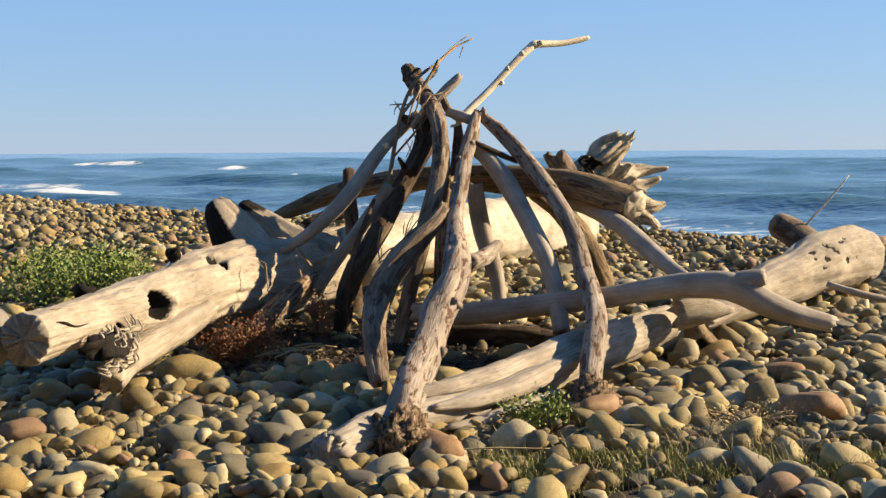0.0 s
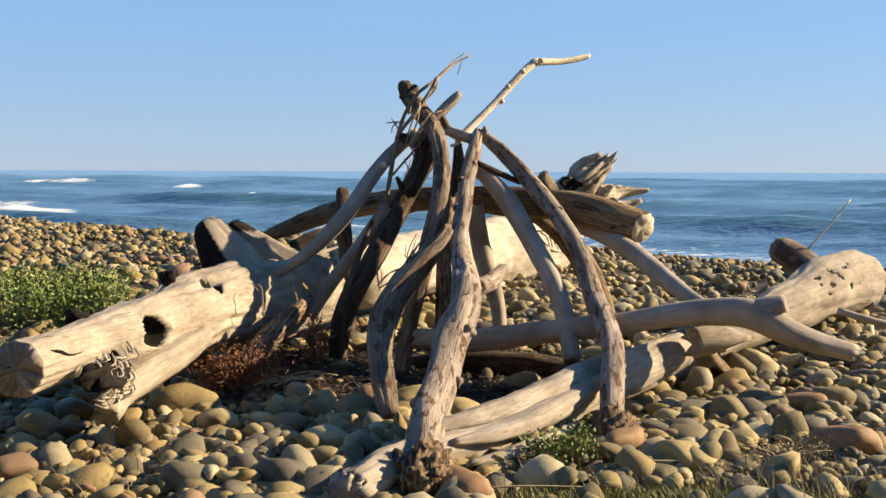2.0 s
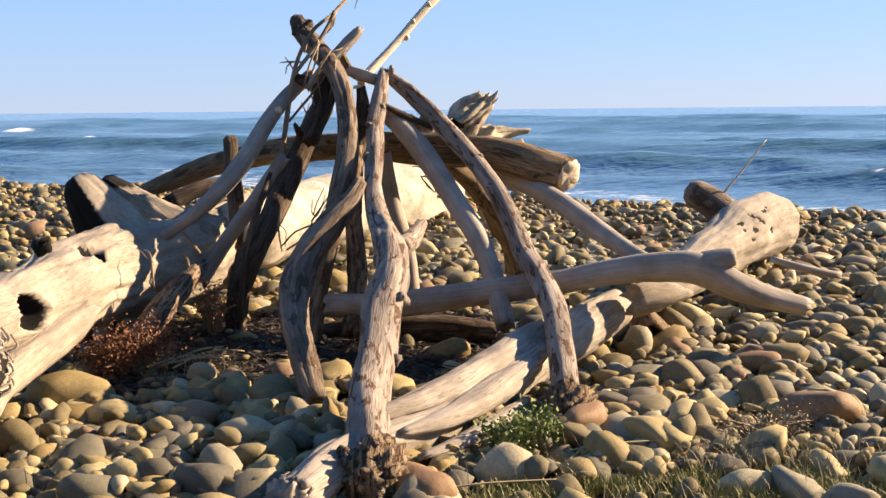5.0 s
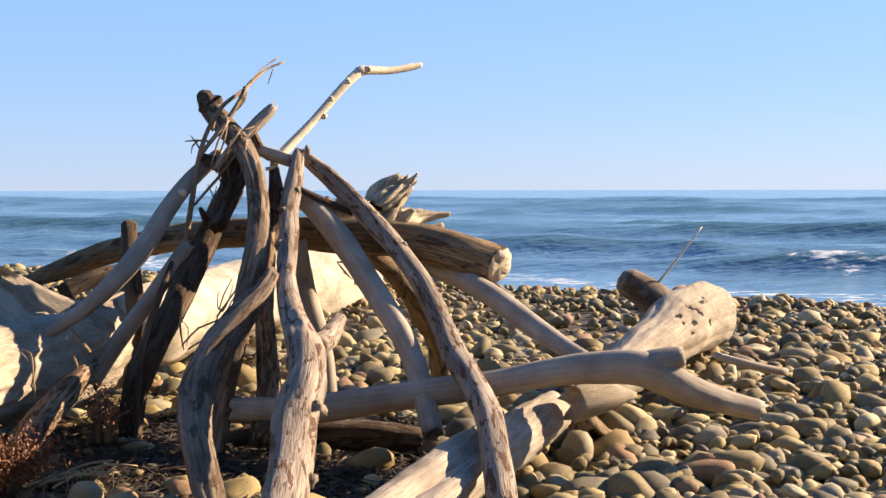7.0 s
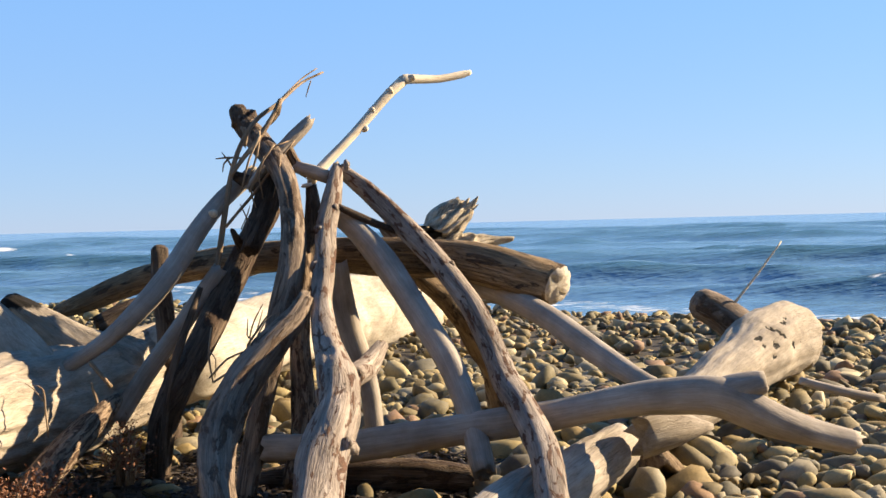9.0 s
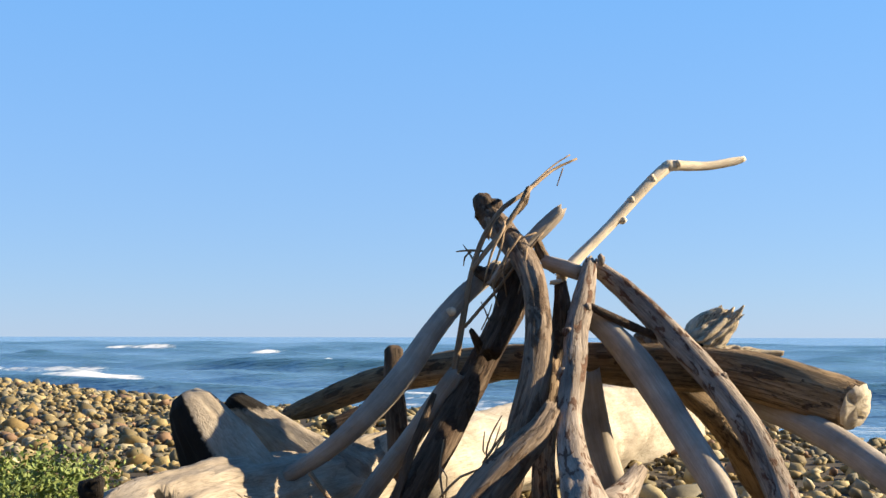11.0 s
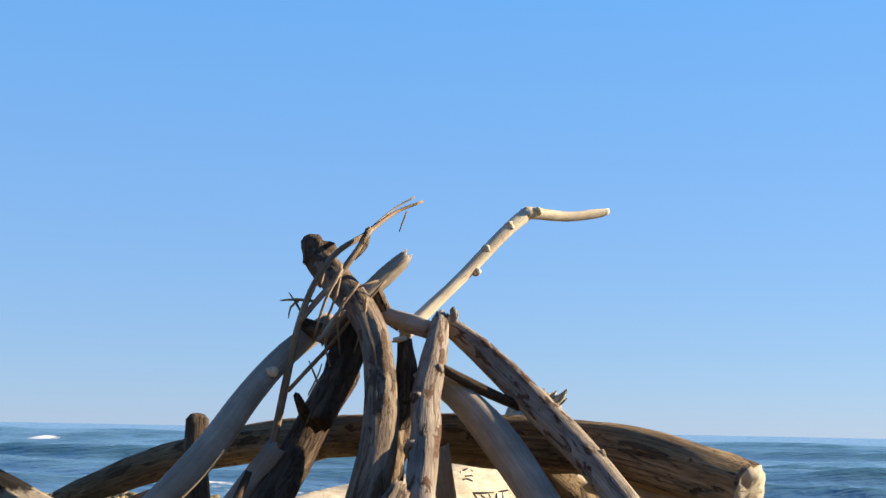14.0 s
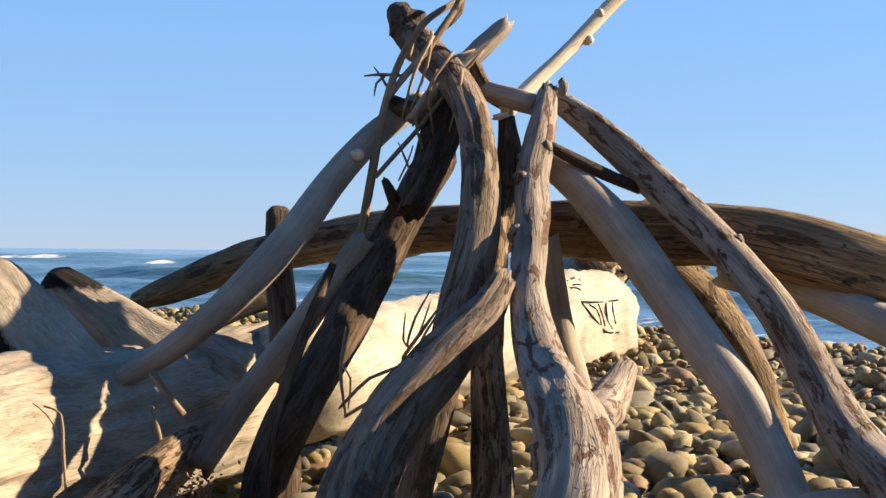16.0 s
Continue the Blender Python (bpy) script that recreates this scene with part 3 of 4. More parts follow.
for k, pts in enumerate(([(1.449, 6.627, 1.058, 0.2139), (1.882, 6.858, 1.147, 0.0793), (2.232, 6.978, 1.166, 0.0217)], [(1.592, 6.618, 0.916, 0.1781), (1.914, 6.746, 0.962, 0.0788), (2.135, 6.776, 1.047, 0.0215)], [(1.730, 6.519, 0.729, 0.1627), (2.016, 6.634, 0.682, 0.0853), (2.178, 6.744, 0.720, 0.0286)], [(1.801, 6.512, 0.602, 0.1414), (1.998, 6.526, 0.517, 0.0707), (2.111, 6.528, 0.404, 0.0354)], [(1.309, 6.557, 1.237, 0.1775), (1.492, 6.569, 1.491, 0.1276), (1.604, 6.549, 1.617, 0.0495)])):
    limb_part("root", pts, STUMPWOOD, trunk, 41 + k, ridges=0.45, lumps=0.3, sides=18)
rnd = random.Random(14)
for k in range(16):  # snapped rootlets round the rim of the root plate
    u = k / 15
    bx, bz = 1.35 + 0.53 * u + rnd.gauss(0, 0.03), 1.31 - 0.66 * u * u + rnd.gauss(0, 0.04)
    w = rnd.uniform(0.05, 0.14)
    limb_part("rootlet", [(bx - 0.12, 6.5, bz - 0.12, 0.07), (bx + 0.02, 6.48, bz + 0.02, 0.045), (bx + w * (0.4 + 0.6 * u), 6.45, bz + w * (0.9 - 0.9 * u), 0.012)], STUMPWOOD, trunk, 170 + k, ridges=0.4, lumps=0.3, sides=10)
limb_part("root", [(1.05, 5.75, 1.0, 0.15), (0.86, 5.6, 1.21, 0.09), (0.73, 5.5, 1.36, 0.04)], BROWN, trunk, 47, "brown weathered root", ridges=0.5, lumps=0.25, sides=20)
limb_part("root", [(1.02, 5.7, 1.08, 0.11), (0.92, 5.55, 1.31, 0.065), (0.93, 5.5, 1.40, 0.025)], BROWN, trunk, 48, "brown weathered root", ridges=0.5, lumps=0.25, sides=18)
bpy.context.view_layer.update()
pit(trunk, (-1.005, -2.30, 0.58), 0.088, 0.13, 3, 1.4)
pit(trunk, (-0.955, -1.53, 0.69), 0.052, 0.08, 5, 1.4)
# its black inside stands for the shadow between trunk and root
pit(trunk, (-1.10, -2.72, 0.42), 0.075, 0.07, 8, 1.7)
charred(horn, (-0.93, -0.74, 0.60), (-1.205, -0.74, 1.035), Vector((-0.80, -0.58, 0.12)).normalized(), 0.74, 0.42)
charred(stub, (-0.62, -0.22, 0.60), (-1.175, -0.265, 1.01), Vector((-0.55, -0.3, 0.65)).normalized(), 0.985, -0.3)
part("knot", joined("knot", [ball(0.05, (-1.071, -1.931, 0.822), 6, 2, 0.7)], HOLLOW), trunk, "dark rotten knot")
part("knot", joined("knot", [ball(0.05, (-1.309, -2.577, 0.680), 7, 2, 0.8, (1.1, 1, 0.8))], HOLLOW), trunk, "dark rotten knot")
# a bulging near-black lump stands for the shadow inside the rotted cavity
part("cavity", joined("cavity", [ball(0.085, (-1.021, -2.965, 0.468), 61, 3, 0.9, (0.75, 2.2, 0.8))], HOLLOW), trunk, "near-black lump for the shadow in the rotted cavity with splinters")
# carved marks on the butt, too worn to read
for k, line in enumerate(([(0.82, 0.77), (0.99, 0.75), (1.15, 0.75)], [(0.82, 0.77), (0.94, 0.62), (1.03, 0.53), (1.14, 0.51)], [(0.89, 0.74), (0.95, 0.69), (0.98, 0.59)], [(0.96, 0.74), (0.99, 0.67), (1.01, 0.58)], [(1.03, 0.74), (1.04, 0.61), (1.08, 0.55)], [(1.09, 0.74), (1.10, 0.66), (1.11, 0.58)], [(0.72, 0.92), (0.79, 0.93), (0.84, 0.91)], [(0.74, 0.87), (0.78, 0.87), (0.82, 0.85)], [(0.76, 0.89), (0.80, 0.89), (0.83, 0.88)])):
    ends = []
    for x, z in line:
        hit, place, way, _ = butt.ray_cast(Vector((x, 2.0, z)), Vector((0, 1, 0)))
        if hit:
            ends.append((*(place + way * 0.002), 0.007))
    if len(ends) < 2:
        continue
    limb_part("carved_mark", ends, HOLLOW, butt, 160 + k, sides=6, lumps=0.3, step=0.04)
rnd = random.Random(8)
for k in range(46):  # curls of frayed wood in the rotted cavity
    y0, z0, ln, a = rnd.uniform(-3.08, -2.68), rnd.uniform(0.34, 0.56), rnd.uniform(0.02, 0.06), rnd.uniform(-0.2, 1.4)
    x0, c, d = -1.005 + 0.03 * rnd.random() - 0.15 * abs(z0 - 0.45), math.cos(a), math.sin(a)
    limb_part("splinter", [(x0 - 0.02, y0 - ln * c, z0 - ln * d, 0.004), (x0 + 0.02, y0 + 0.4 * ln * d, z0 - 0.4 * ln * c, rnd.uniform(0.003, 0.008)), (x0 - 0.005, y0 + ln * c, z0 + ln * d, 0.004)], rnd.choice((BLEACHED, SANDY, SPLIT)), trunk, 70 + k, sides=7, ridges=0.3, lumps=0.3, step=0.02)
for k, (way, r, mat) in enumerate((([(-1.33, -3.27, 0.545), (-1.22, -3.17, 0.565), (-1.10, -3.07, 0.60), (-1.04, -2.97, 0.62)], 0.007, HOLLOW), ([(-1.30, -3.24, 0.64), (-1.22, -3.14, 0.655), (-1.14, -3.0, 0.665)], 0.006, BURLWOOD), ([(-1.27, -3.26, 0.61), (-1.19, -3.13, 0.635)], 0.006, BURLWOOD))):
    ends = []
    for i, point in enumerate(way):
        place, out = snap(trunk, point)
        ends.append((*(place - out * 0.003), r * (0.4 if i in (0, len(way) - 1) else 1.0)))
    limb_part("crack" if k == 0 else "bark_strip", ends, mat, trunk, 90 + k, "dark crack along the grain" if k == 0 else "strip of brown bark", sides=12, ridges=0.4, lumps=0.4, step=0.03)

side_log = wood_piece("log", [(-2.5, -2.95, 0.30, 0.08), (-2.0, -3.05, 0.40, 0.10), (-1.74, -3.09, 0.475, 0.122), (-1.60, -3.12, 0.515, 0.150), (-1.51, -3.135, 0.525, 0.14)], GREY, "grey log with a thick rounded end, lying beside the fallen trunk", 32, lumps=0.08, ridges=0.06, sides=48, step=0.025, ends=("broken", "round"))
bpy.context.view_layer.update()
cut_face(side_log, 48, ENDGRAIN)
pit(side_log, (-1.77, -3.25, 0.47), 0.035, 0.05, 4, 1.5)
wood_piece("log", [(-1.053, 1.078, 0.784, 0.0649), (-0.868, 1.176, 0.873, 0.0607), (-0.703, 1.272, 0.911, 0.0535)], DARK, "dark short log lying behind the trunk", 33)

# poles of the teepee
front = wood_piece("leaning_log", [(0.506, -0.281, 1.663, 0.0319), (0.482, -0.433, 1.505, 0.0473), (0.454, -0.595, 1.356, 0.0506), (0.453, -0.783, 1.201, 0.0535), (0.444, -1.013, 1.027, 0.0557), (0.476, -1.315, 0.860, 0.0617), (0.532, -1.664, 0.789, 0.0745), (0.549, -1.989, 0.691, 0.0812), (0.500, -2.258, 0.539, 0.0858), (0.479, -2.523, 0.399, 0.0870), (0.457, -2.771, 0.291, 0.0865), (0.455, -3.03, 0.215, 0.0870), (0.462, -3.26, 0.14, 0.09)], GREYBARK, "long grey log with peeling reddish bark, leaning in the teepee", 1, group=POLES, lumps=0.16, ridges=0.16, sides=24)
limb_part("branch_stub", [(0.567, -1.560, 0.742, 0.0612), (0.641, -1.264, 0.756, 0.0513), (0.703, -0.994, 0.812, 0.0397)], GREYBARK, front, 2, lumps=0.2)
burl((0.468, -3.30, 0.125), 0.128, BURLWOOD, front, 11, "gnarled brown root end")
bpy.context.view_layer.update()
for k, (x, y, z, r) in enumerate(((0.38, -0.85, 1.19, 0.030), (0.40, -0.66, 1.36, 0.026), (0.519, -0.539, 1.468, 0.0220), (0.634, -2.200, 0.569, 0.0399), (0.441, -1.813, 0.706, 0.0350), (0.38, -2.72, 0.33, 0.030), (0.56, -2.55, 0.40, 0.030))):
    place, way = snap(front, (x, y, z))
    part("knot", joined("knot", [ball(r, place - way * 0.4 * r, 20 + k, 2, 0.6)], GREYBARK), front)

mid = wood_piece("leaning_log", [(-0.012, 0.05, 1.945, 0.053), (0.086, -0.05, 1.822, 0.0662), (0.185, -0.227, 1.706, 0.0617), (0.259, -0.413, 1.567, 0.0554), (0.293, -0.568, 1.418, 0.0572), (0.303, -0.713, 1.285, 0.0581), (0.295, -0.836, 1.132, 0.0604), (0.262, -0.923, 0.984, 0.0582), (0.223, -0.985, 0.818, 0.0543), (0.182, -1.037, 0.642, 0.0521), (0.139, -1.092, 0.424, 0.0490), (0.094, -1.155, 0.16, 0.0449)], BROWN, "long curved brown log with a knobbed top, leaning in the teepee", 3, group=POLES, lumps=0.08, ridges=0.16, ends=("round", "broken"), sides=28)
wood_piece("leaning_log", [(0.386, -1.089, 1.06, 0.030), (0.328, -1.166, 0.955, 0.050), (0.216, -1.263, 0.835, 0.0707), (0.112, -1.396, 0.696, 0.0807), (0.065, -1.597, 0.562, 0.0776), (0.079, -1.850, 0.453, 0.0683), (0.132, -2.122, 0.334, 0.0610), (0.207, -2.37, 0.17, 0.0486)], BROWN, "bent dark brown log with a broken top, leaning in the teepee", 142, group=POLES, lumps=0.09, ridges=0.2, sides=30)
part("knob", joined("knob", [ball(0.068, (-0.007, 0.045, 1.948), 9, 3, 0.5, (0.95, 0.95, 1.1)), ball(0.05, (0.028, 0.032, 1.908), 10, 2, 0.3)], DARK), mid, "dark grey rounded knob")
wood_piece("short_log", [(0.176, -0.174, 1.641, 0.0451), (0.144, -0.256, 1.501, 0.0640), (0.107, -0.342, 1.367, 0.0566), (0.065, -0.434, 1.249, 0.0437)], DARK, "dark barky log standing in the teepee top", 140, "log", POLES, lumps=0.2, ridges=0.25)
wood_piece("short_log", [(0.372, -0.236, 1.572, 0.0303), (0.384, -0.290, 1.446, 0.0437), (0.375, -0.346, 1.286, 0.0428), (0.349, -0.427, 1.133, 0.0380)], DARK, "dark brown log wedged behind the front log", 141, "log", POLES, lumps=0.2, ridges=0.2)
dark = wood_piece("leaning_log", [(0.129, -0.057, 1.472, 0.0646), (0.044, -0.187, 1.295, 0.0661), (-0.033, -0.338, 1.114, 0.0705), (-0.107, -0.502, 0.941, 0.0701), (-0.178, -0.662, 0.774, 0.0674), (-0.255, -0.774, 0.610, 0.0669), (-0.327, -0.778, 0.419, 0.0626), (-0.37, -0.74, 0.12, 0.056)], DARK, "dark brown log with rough bark, leaning in the teepee", 4, group=POLES, ridges=0.2, lumps=0.14, sides=22)
limb_part("branch_stub", [(0.03, -0.27, 1.22, 0.027), (0.0, -0.34, 1.30, 0.022), (-0.021, -0.40, 1.355, 0.013)], DARK, dark, 14, sides=12)
leftpole = wood_piece("leaning_pole", [(-0.815, -0.80, 0.700, 0.0200), (-0.76, -0.80, 0.735, 0.032), (-0.586, -0.775, 0.847, 0.0400), (-0.422, -0.698, 0.998, 0.0505), (-0.300, -0.553, 1.162, 0.0533), (-0.201, -0.384, 1.349, 0.0506), (-0.087, -0.217, 1.517, 0.0464), (0.064, -0.044, 1.661, 0.0415)], GREY, "smooth pale grey pole resting on the fallen trunk", 5, "pole", POLES, lumps=0.06, ridges=0.03)
part("knot", joined("knot", [ball(0.021, (-0.119, -0.355, 1.442), 2, 2, 0.2, (1.2, 0.5, 1))], PALE), leftpole, "pale cut knot")
pole2 = wood_piece("leaning_pole", [(-0.087, -0.411, 1.165, 0.0383), (-0.266, -0.465, 0.904, 0.0442), (-0.434, -0.507, 0.678, 0.0465), (-0.583, -0.562, 0.444, 0.0469)], GREY, "smooth grey pole standing against the fallen trunk", 6, "pole", POLES, lumps=0.05, ridges=0.03)
wood_piece("leaning_stick", [(-0.145, -0.661, 1.084, 0.0120), (-0.194, -0.735, 0.934, 0.0168), (-0.255, -0.797, 0.738, 0.0200), (-0.302, -0.857, 0.468, 0.0213)] + [(-0.332, -0.832, 0.176, 0.0196)], DARK, "thin dark stick leaning in the teepee", 7, "stick", POLES, sides=10)
wood_piece("leaning_stick", [(0.366, -0.078, 1.936, 0.018), (0.345, -0.086, 1.905, 0.030), (0.281, -0.120, 1.838, 0.0335), (0.198, -0.173, 1.748, 0.034), (0.116, -0.219, 1.654, 0.0286), (0.043, -0.247, 1.565, 0.0190)], SPLIT, "short tan stick with a snapped end at the top", 8, "stick", POLES, lumps=0.12, ridges=0.2, jag=1.6)
tip = wood_piece("bent_pole", [(1.261, 0.457, 2.232, 0.0150), (1.198, 0.427, 2.215, 0.0223), (1.062, 0.338, 2.181, 0.0207), (0.884, 0.189, 2.164, 0.0259), (0.854, 0.179, 2.148, 0.0280), (0.769, 0.110, 2.062, 0.0253), (0.595, -0.017, 1.858, 0.0244), (0.428, -0.157, 1.674, 0.0277), (0.363, -0.207, 1.594, 0.0272)], PALE, "bright bleached pole with a sharp bend, sticking out of the teepee", 9, "pole", POLES, sides=14, lumps=0.14)
for k, (x, y, z) in enumerate(((0.689, 0.051, 1.994), (0.915, 0.198, 2.187), (0.650, 0.013, 1.895), (0.787, 0.119, 2.103))):
    part("knot", joined("knot", [ball(0.013, (x, y - 0.012, z - 0.012), 30 + k, 2, 0.6, (1.5, 1, 1.5))], PALE), tip)
rleg = wood_piece("leaning_log", [(0.526, -0.227, 1.647, 0.0345), (0.647, -0.287, 1.548, 0.0475), (0.771, -0.375, 1.424, 0.0542), (0.901, -0.517, 1.283, 0.0544), (1.030, -0.696, 1.126, 0.0533), (1.141, -0.853, 0.964, 0.0541), (1.213, -0.991, 0.797, 0.0593), (1.252, -1.213, 0.664, 0.0603), (1.295, -1.513, 0.578, 0.0599), (1.329, -1.829, 0.468, 0.0612), (1.311, -2.122, 0.353, 0.0618), (1.300, -2.36, 0.24, 0.0629), (1.304, -2.50, 0.11, 0.0653)], GREYBARK, "long grey log with brown bark low down, leaning in the teepee", 10, group=POLES, lumps=0.10, ridges=0.10, sides=22)
part("knot", joined("knot", [ball(0.022, (1.05, -0.70, 1.165), 6, 2, 0.4)], GREYBARK), rleg)
part("knot", joined("knot", [ball(0.02, (0.555, -0.299, 1.672), 7, 2, 0.4, (0.8, 0.8, 1.5))], GREYBARK), rleg)
burl((1.305, -2.48, 0.14), 0.115, BURLWOOD, rleg, 12, "frayed brown root end")
gleg = wood_piece("leaning_log", [(0.443, -0.343, 1.459, 0.0425), (0.587, -0.426, 1.354, 0.0541), (0.711, -0.528, 1.214, 0.0660), (0.821, -0.678, 1.051, 0.0646), (0.927, -0.866, 0.882, 0.0606), (1.015, -1.050, 0.733, 0.0588), (1.082, -1.226, 0.548, 0.0569), (1.125, -1.458, 0.32, 0.0501)], GREY, "smooth curved grey log leaning in the teepee", 11, group=POLES, lumps=0.05, ridges=0.03, sides=22)
plog = wood_piece("leaning_log", [(0.352, -0.575, 1.225, 0.0360), (0.340, -0.689, 1.028, 0.0414), (0.330, -0.800, 0.832, 0.0457), (0.350, -0.919, 0.644, 0.0565), (0.361, -1.048, 0.453, 0.0575), (0.320, -1.176, 0.24, 0.0538)], BURLWOOD, "barky brown log standing inside the teepee", 21, group=POLES, ridges=0.2, lumps=0.15)
wood_piece("leaning_pole", [(0.490, -0.318, 1.180, 0.0583), (0.531, -0.281, 0.886, 0.0626), (0.599, -0.266, 0.650, 0.0627), (0.645, -0.258, 0.492, 0.0510)] + [(0.671, -0.252, 0.242, 0.0493)], GREY, "tan pole standing behind the front logs", 22, "pole", POLES)
wood_piece("leaning_log", [(0.884, -0.218, 1.127, 0.0524), (1.087, 0.065, 0.948, 0.0722), (1.241, 0.245, 0.733, 0.0794), (1.354, 0.380, 0.486, 0.0711), (1.477, 0.429, 0.467, 0.0841)][:-1] + [(1.409, 0.468, 0.260, 0.0740)], BEAMWOOD, "yellowish barky log propped under the beam", 23, group=POLES, ridges=0.22, lumps=0.14)
wood_piece("short_log", [(0.290, -0.205, 1.674, 0.0306), (0.382, -0.237, 1.644, 0.0365), (0.473, -0.291, 1.611, 0.0340)], GREY, "short grey crosspiece wedged into the teepee top", 34, "log", POLES, lumps=0.12)
wood_piece("wood_chip", [(0.324, -0.299, 1.572, 0.0100), (0.349, -0.297, 1.574, 0.0120), (0.377, -0.295, 1.582, 0.0080)], PALE, "pale wood chip caught in the teepee top", 35, "wood chip", sides=8)
wood_piece("leaning_stick", [(0.495, -0.481, 1.467, 0.0159), (0.654, -0.453, 1.389, 0.0212), (0.796, -0.441, 1.329, 0.0177)], DARK, "dark stick wedged under a leaning log", 36, "stick", POLES, sides=10)
wood_piece("short_log", [(-0.037, -0.175, 1.641, 0.0266), (0.048, -0.206, 1.597, 0.0365), (0.151, -0.235, 1.563, 0.0443)], DARK, "dark short log wedged into the teepee top", 37, "log", POLES, lumps=0.2)
wood_piece("bark_strip", [(0.246, -0.151, 1.799, 0.0166), (0.278, -0.167, 1.724, 0.0268), (0.310, -0.183, 1.670, 0.0267), (0.350, -0.189, 1.628, 0.0143)], BEAMWOOD, "frayed orange-brown strip of bark at the teepee top", 38, "bark", lumps=0.4, ridges=0.4, sides=12)

# the logs around it
beam = wood_piece("beam_log", [(-1.097, 0.326, 0.918, 0.0342), (-0.959, 0.306, 0.967, 0.0566), (-0.734, 0.262, 1.054, 0.0684), (-0.491, 0.197, 1.122, 0.0714), (-0.200, 0.114, 1.175, 0.0786), (0.191, -0.011, 1.208, 0.0864), (0.592, -0.179, 1.207, 0.0959), (0.996, -0.394, 1.187, 0.1029), (1.197, -0.497, 1.161, 0.1077), (1.397, -0.580, 1.106, 0.1076), (1.535, -0.616, 1.064, 0.1055), (1.575, -0.65, 1.050, 0.1000)], BEAMWOOD, "thick golden brown log lying across behind the teepee poles", 12, lumps=0.07, ridges=0.13, sides=26, ends=("round", "cut"))
cut_face(beam, 26, SANDY)
wood_piece("standing_post", [(-0.460, 0.009, 1.262, 0.0451), (-0.453, -0.017, 1.074, 0.0470), (-0.428, -0.029, 0.831, 0.0510)] + [(-0.427, -0.031, 0.534, 0.0542), (-0.428, -0.037, 0.198, 0.0581)], DARK, "upright dark weathered post behind the beam", 13, "post", lumps=0.15, ridges=0.15, ends=("round", "broken"))
wood_piece("leaning_pole", [(-0.143, 0.010, 1.088, 0.0305), (-0.024, 0.039, 1.129, 0.0347), (0.157, 0.079, 1.181, 0.0369), (0.299, 0.101, 1.224, 0.0369)], GREY, "grey pole lying under the beam", 39, "pole")
wood_piece("log", [(0.10, -0.92, 0.20, 0.06), (0.45, -0.98, 0.225, 0.072), (0.85, -1.06, 0.235, 0.07), (1.12, -1.1, 0.22, 0.055)], DARK, "dark log lying in the shade under the forked log", 143, lumps=0.1, ridges=0.15)
hlog = wood_piece("forked_log", [(0.181, -1.094, 0.386, 0.0636), (0.552, -1.168, 0.395, 0.0690), (0.960, -1.251, 0.461, 0.0689), (1.337, -1.358, 0.522, 0.0664), (1.650, -1.450, 0.590, 0.0668), (1.885, -1.523, 0.624, 0.0750), (2.090, -1.585, 0.625, 0.082), (2.29, -1.632, 0.535, 0.072), (2.471, -1.629, 0.471, 0.0583), (2.634, -1.624, 0.424, 0.0480)], GREY, "grey forked driftwood log lying across the other logs", 14, lumps=0.07, ridges=0.05, sides=24)
limb_part("branch_stub", [(2.06, -1.58, 0.622, 0.072), (2.14, -1.60, 0.655, 0.063), (2.22, -1.615, 0.676, 0.053), (2.265, -1.625, 0.684, 0.046)], GREY, hlog, 15, "short worn stub of the fork", lumps=0.12, ends=("round", "cut"), sides=24)
wood_piece("leaning_log", [(1.10, -0.238, 1.07, 0.0597), (1.285, -0.486, 1.02, 0.0577), (1.497, -0.775, 0.908, 0.0570), (1.659, -1.071, 0.780, 0.0548), (1.772, -1.345, 0.701, 0.0430), (1.865, -1.53, 0.655, 0.0300)], GREY, "smooth grey log running down from under the beam", 17, lumps=0.05, ridges=0.03, sides=22)
blog = wood_piece("weathered_log", [(1.993, -0.915, 0.333, 0.0590), (2.331, -0.377, 0.417, 0.135), (2.70, 0.19, 0.50, 0.178), (2.98, 0.62, 0.555, 0.215), (3.20, 0.96, 0.57, 0.232), (3.36, 1.18, 0.555, 0.212), (3.44, 1.29, 0.54, 0.14)], BLEACHED, "big bleached weathered log lying on the cobbles", 18, lumps=0.10, ridges=0.05, sides=96, ends=("broken", "round"), step=0.02)
limb_part("branch_stub", [(2.956, 0.884, 0.660, 0.1162), (2.808, 0.922, 0.770, 0.1048), (2.706, 0.941, 0.821, 0.0972)], BROWN, blog, 19, "dark weathered knobbed stub", ends=("round", "round"))
limb_part("point", [(1.786, -1.400, 0.430, 0.0859), (1.953, -1.348, 0.452, 0.0764), (2.137, -1.296, 0.455, 0.0133)], BLEACHED, blog, 49, ridges=0.15)
bpy.context.view_layer.update()
pit(blog, (3.30, 0.98, 0.40), 0.105, 0.14, 9, 1.25)
rnd = random.Random(19)
for k in range(16):  # worm-eaten pits
    u = rnd.random()
    pit(blog, (2.80 + 0.45 * u, 0.15 + 0.62 * u, rnd.uniform(0.52, 0.76)), rnd.uniform(0.011, 0.024), 0.014, 11 + k, rnd.uniform(1.1, 1.9))
wood_piece("reed", [(2.914, 0.880, 0.821, 0.0085), (3.074, 0.884, 1.012, 0.0075), (3.228, 0.907, 1.199, 0.0043)], PALE, "thin dry reed sticking up from the weathered log", 50, "reed", sides=6, lumps=0.02)
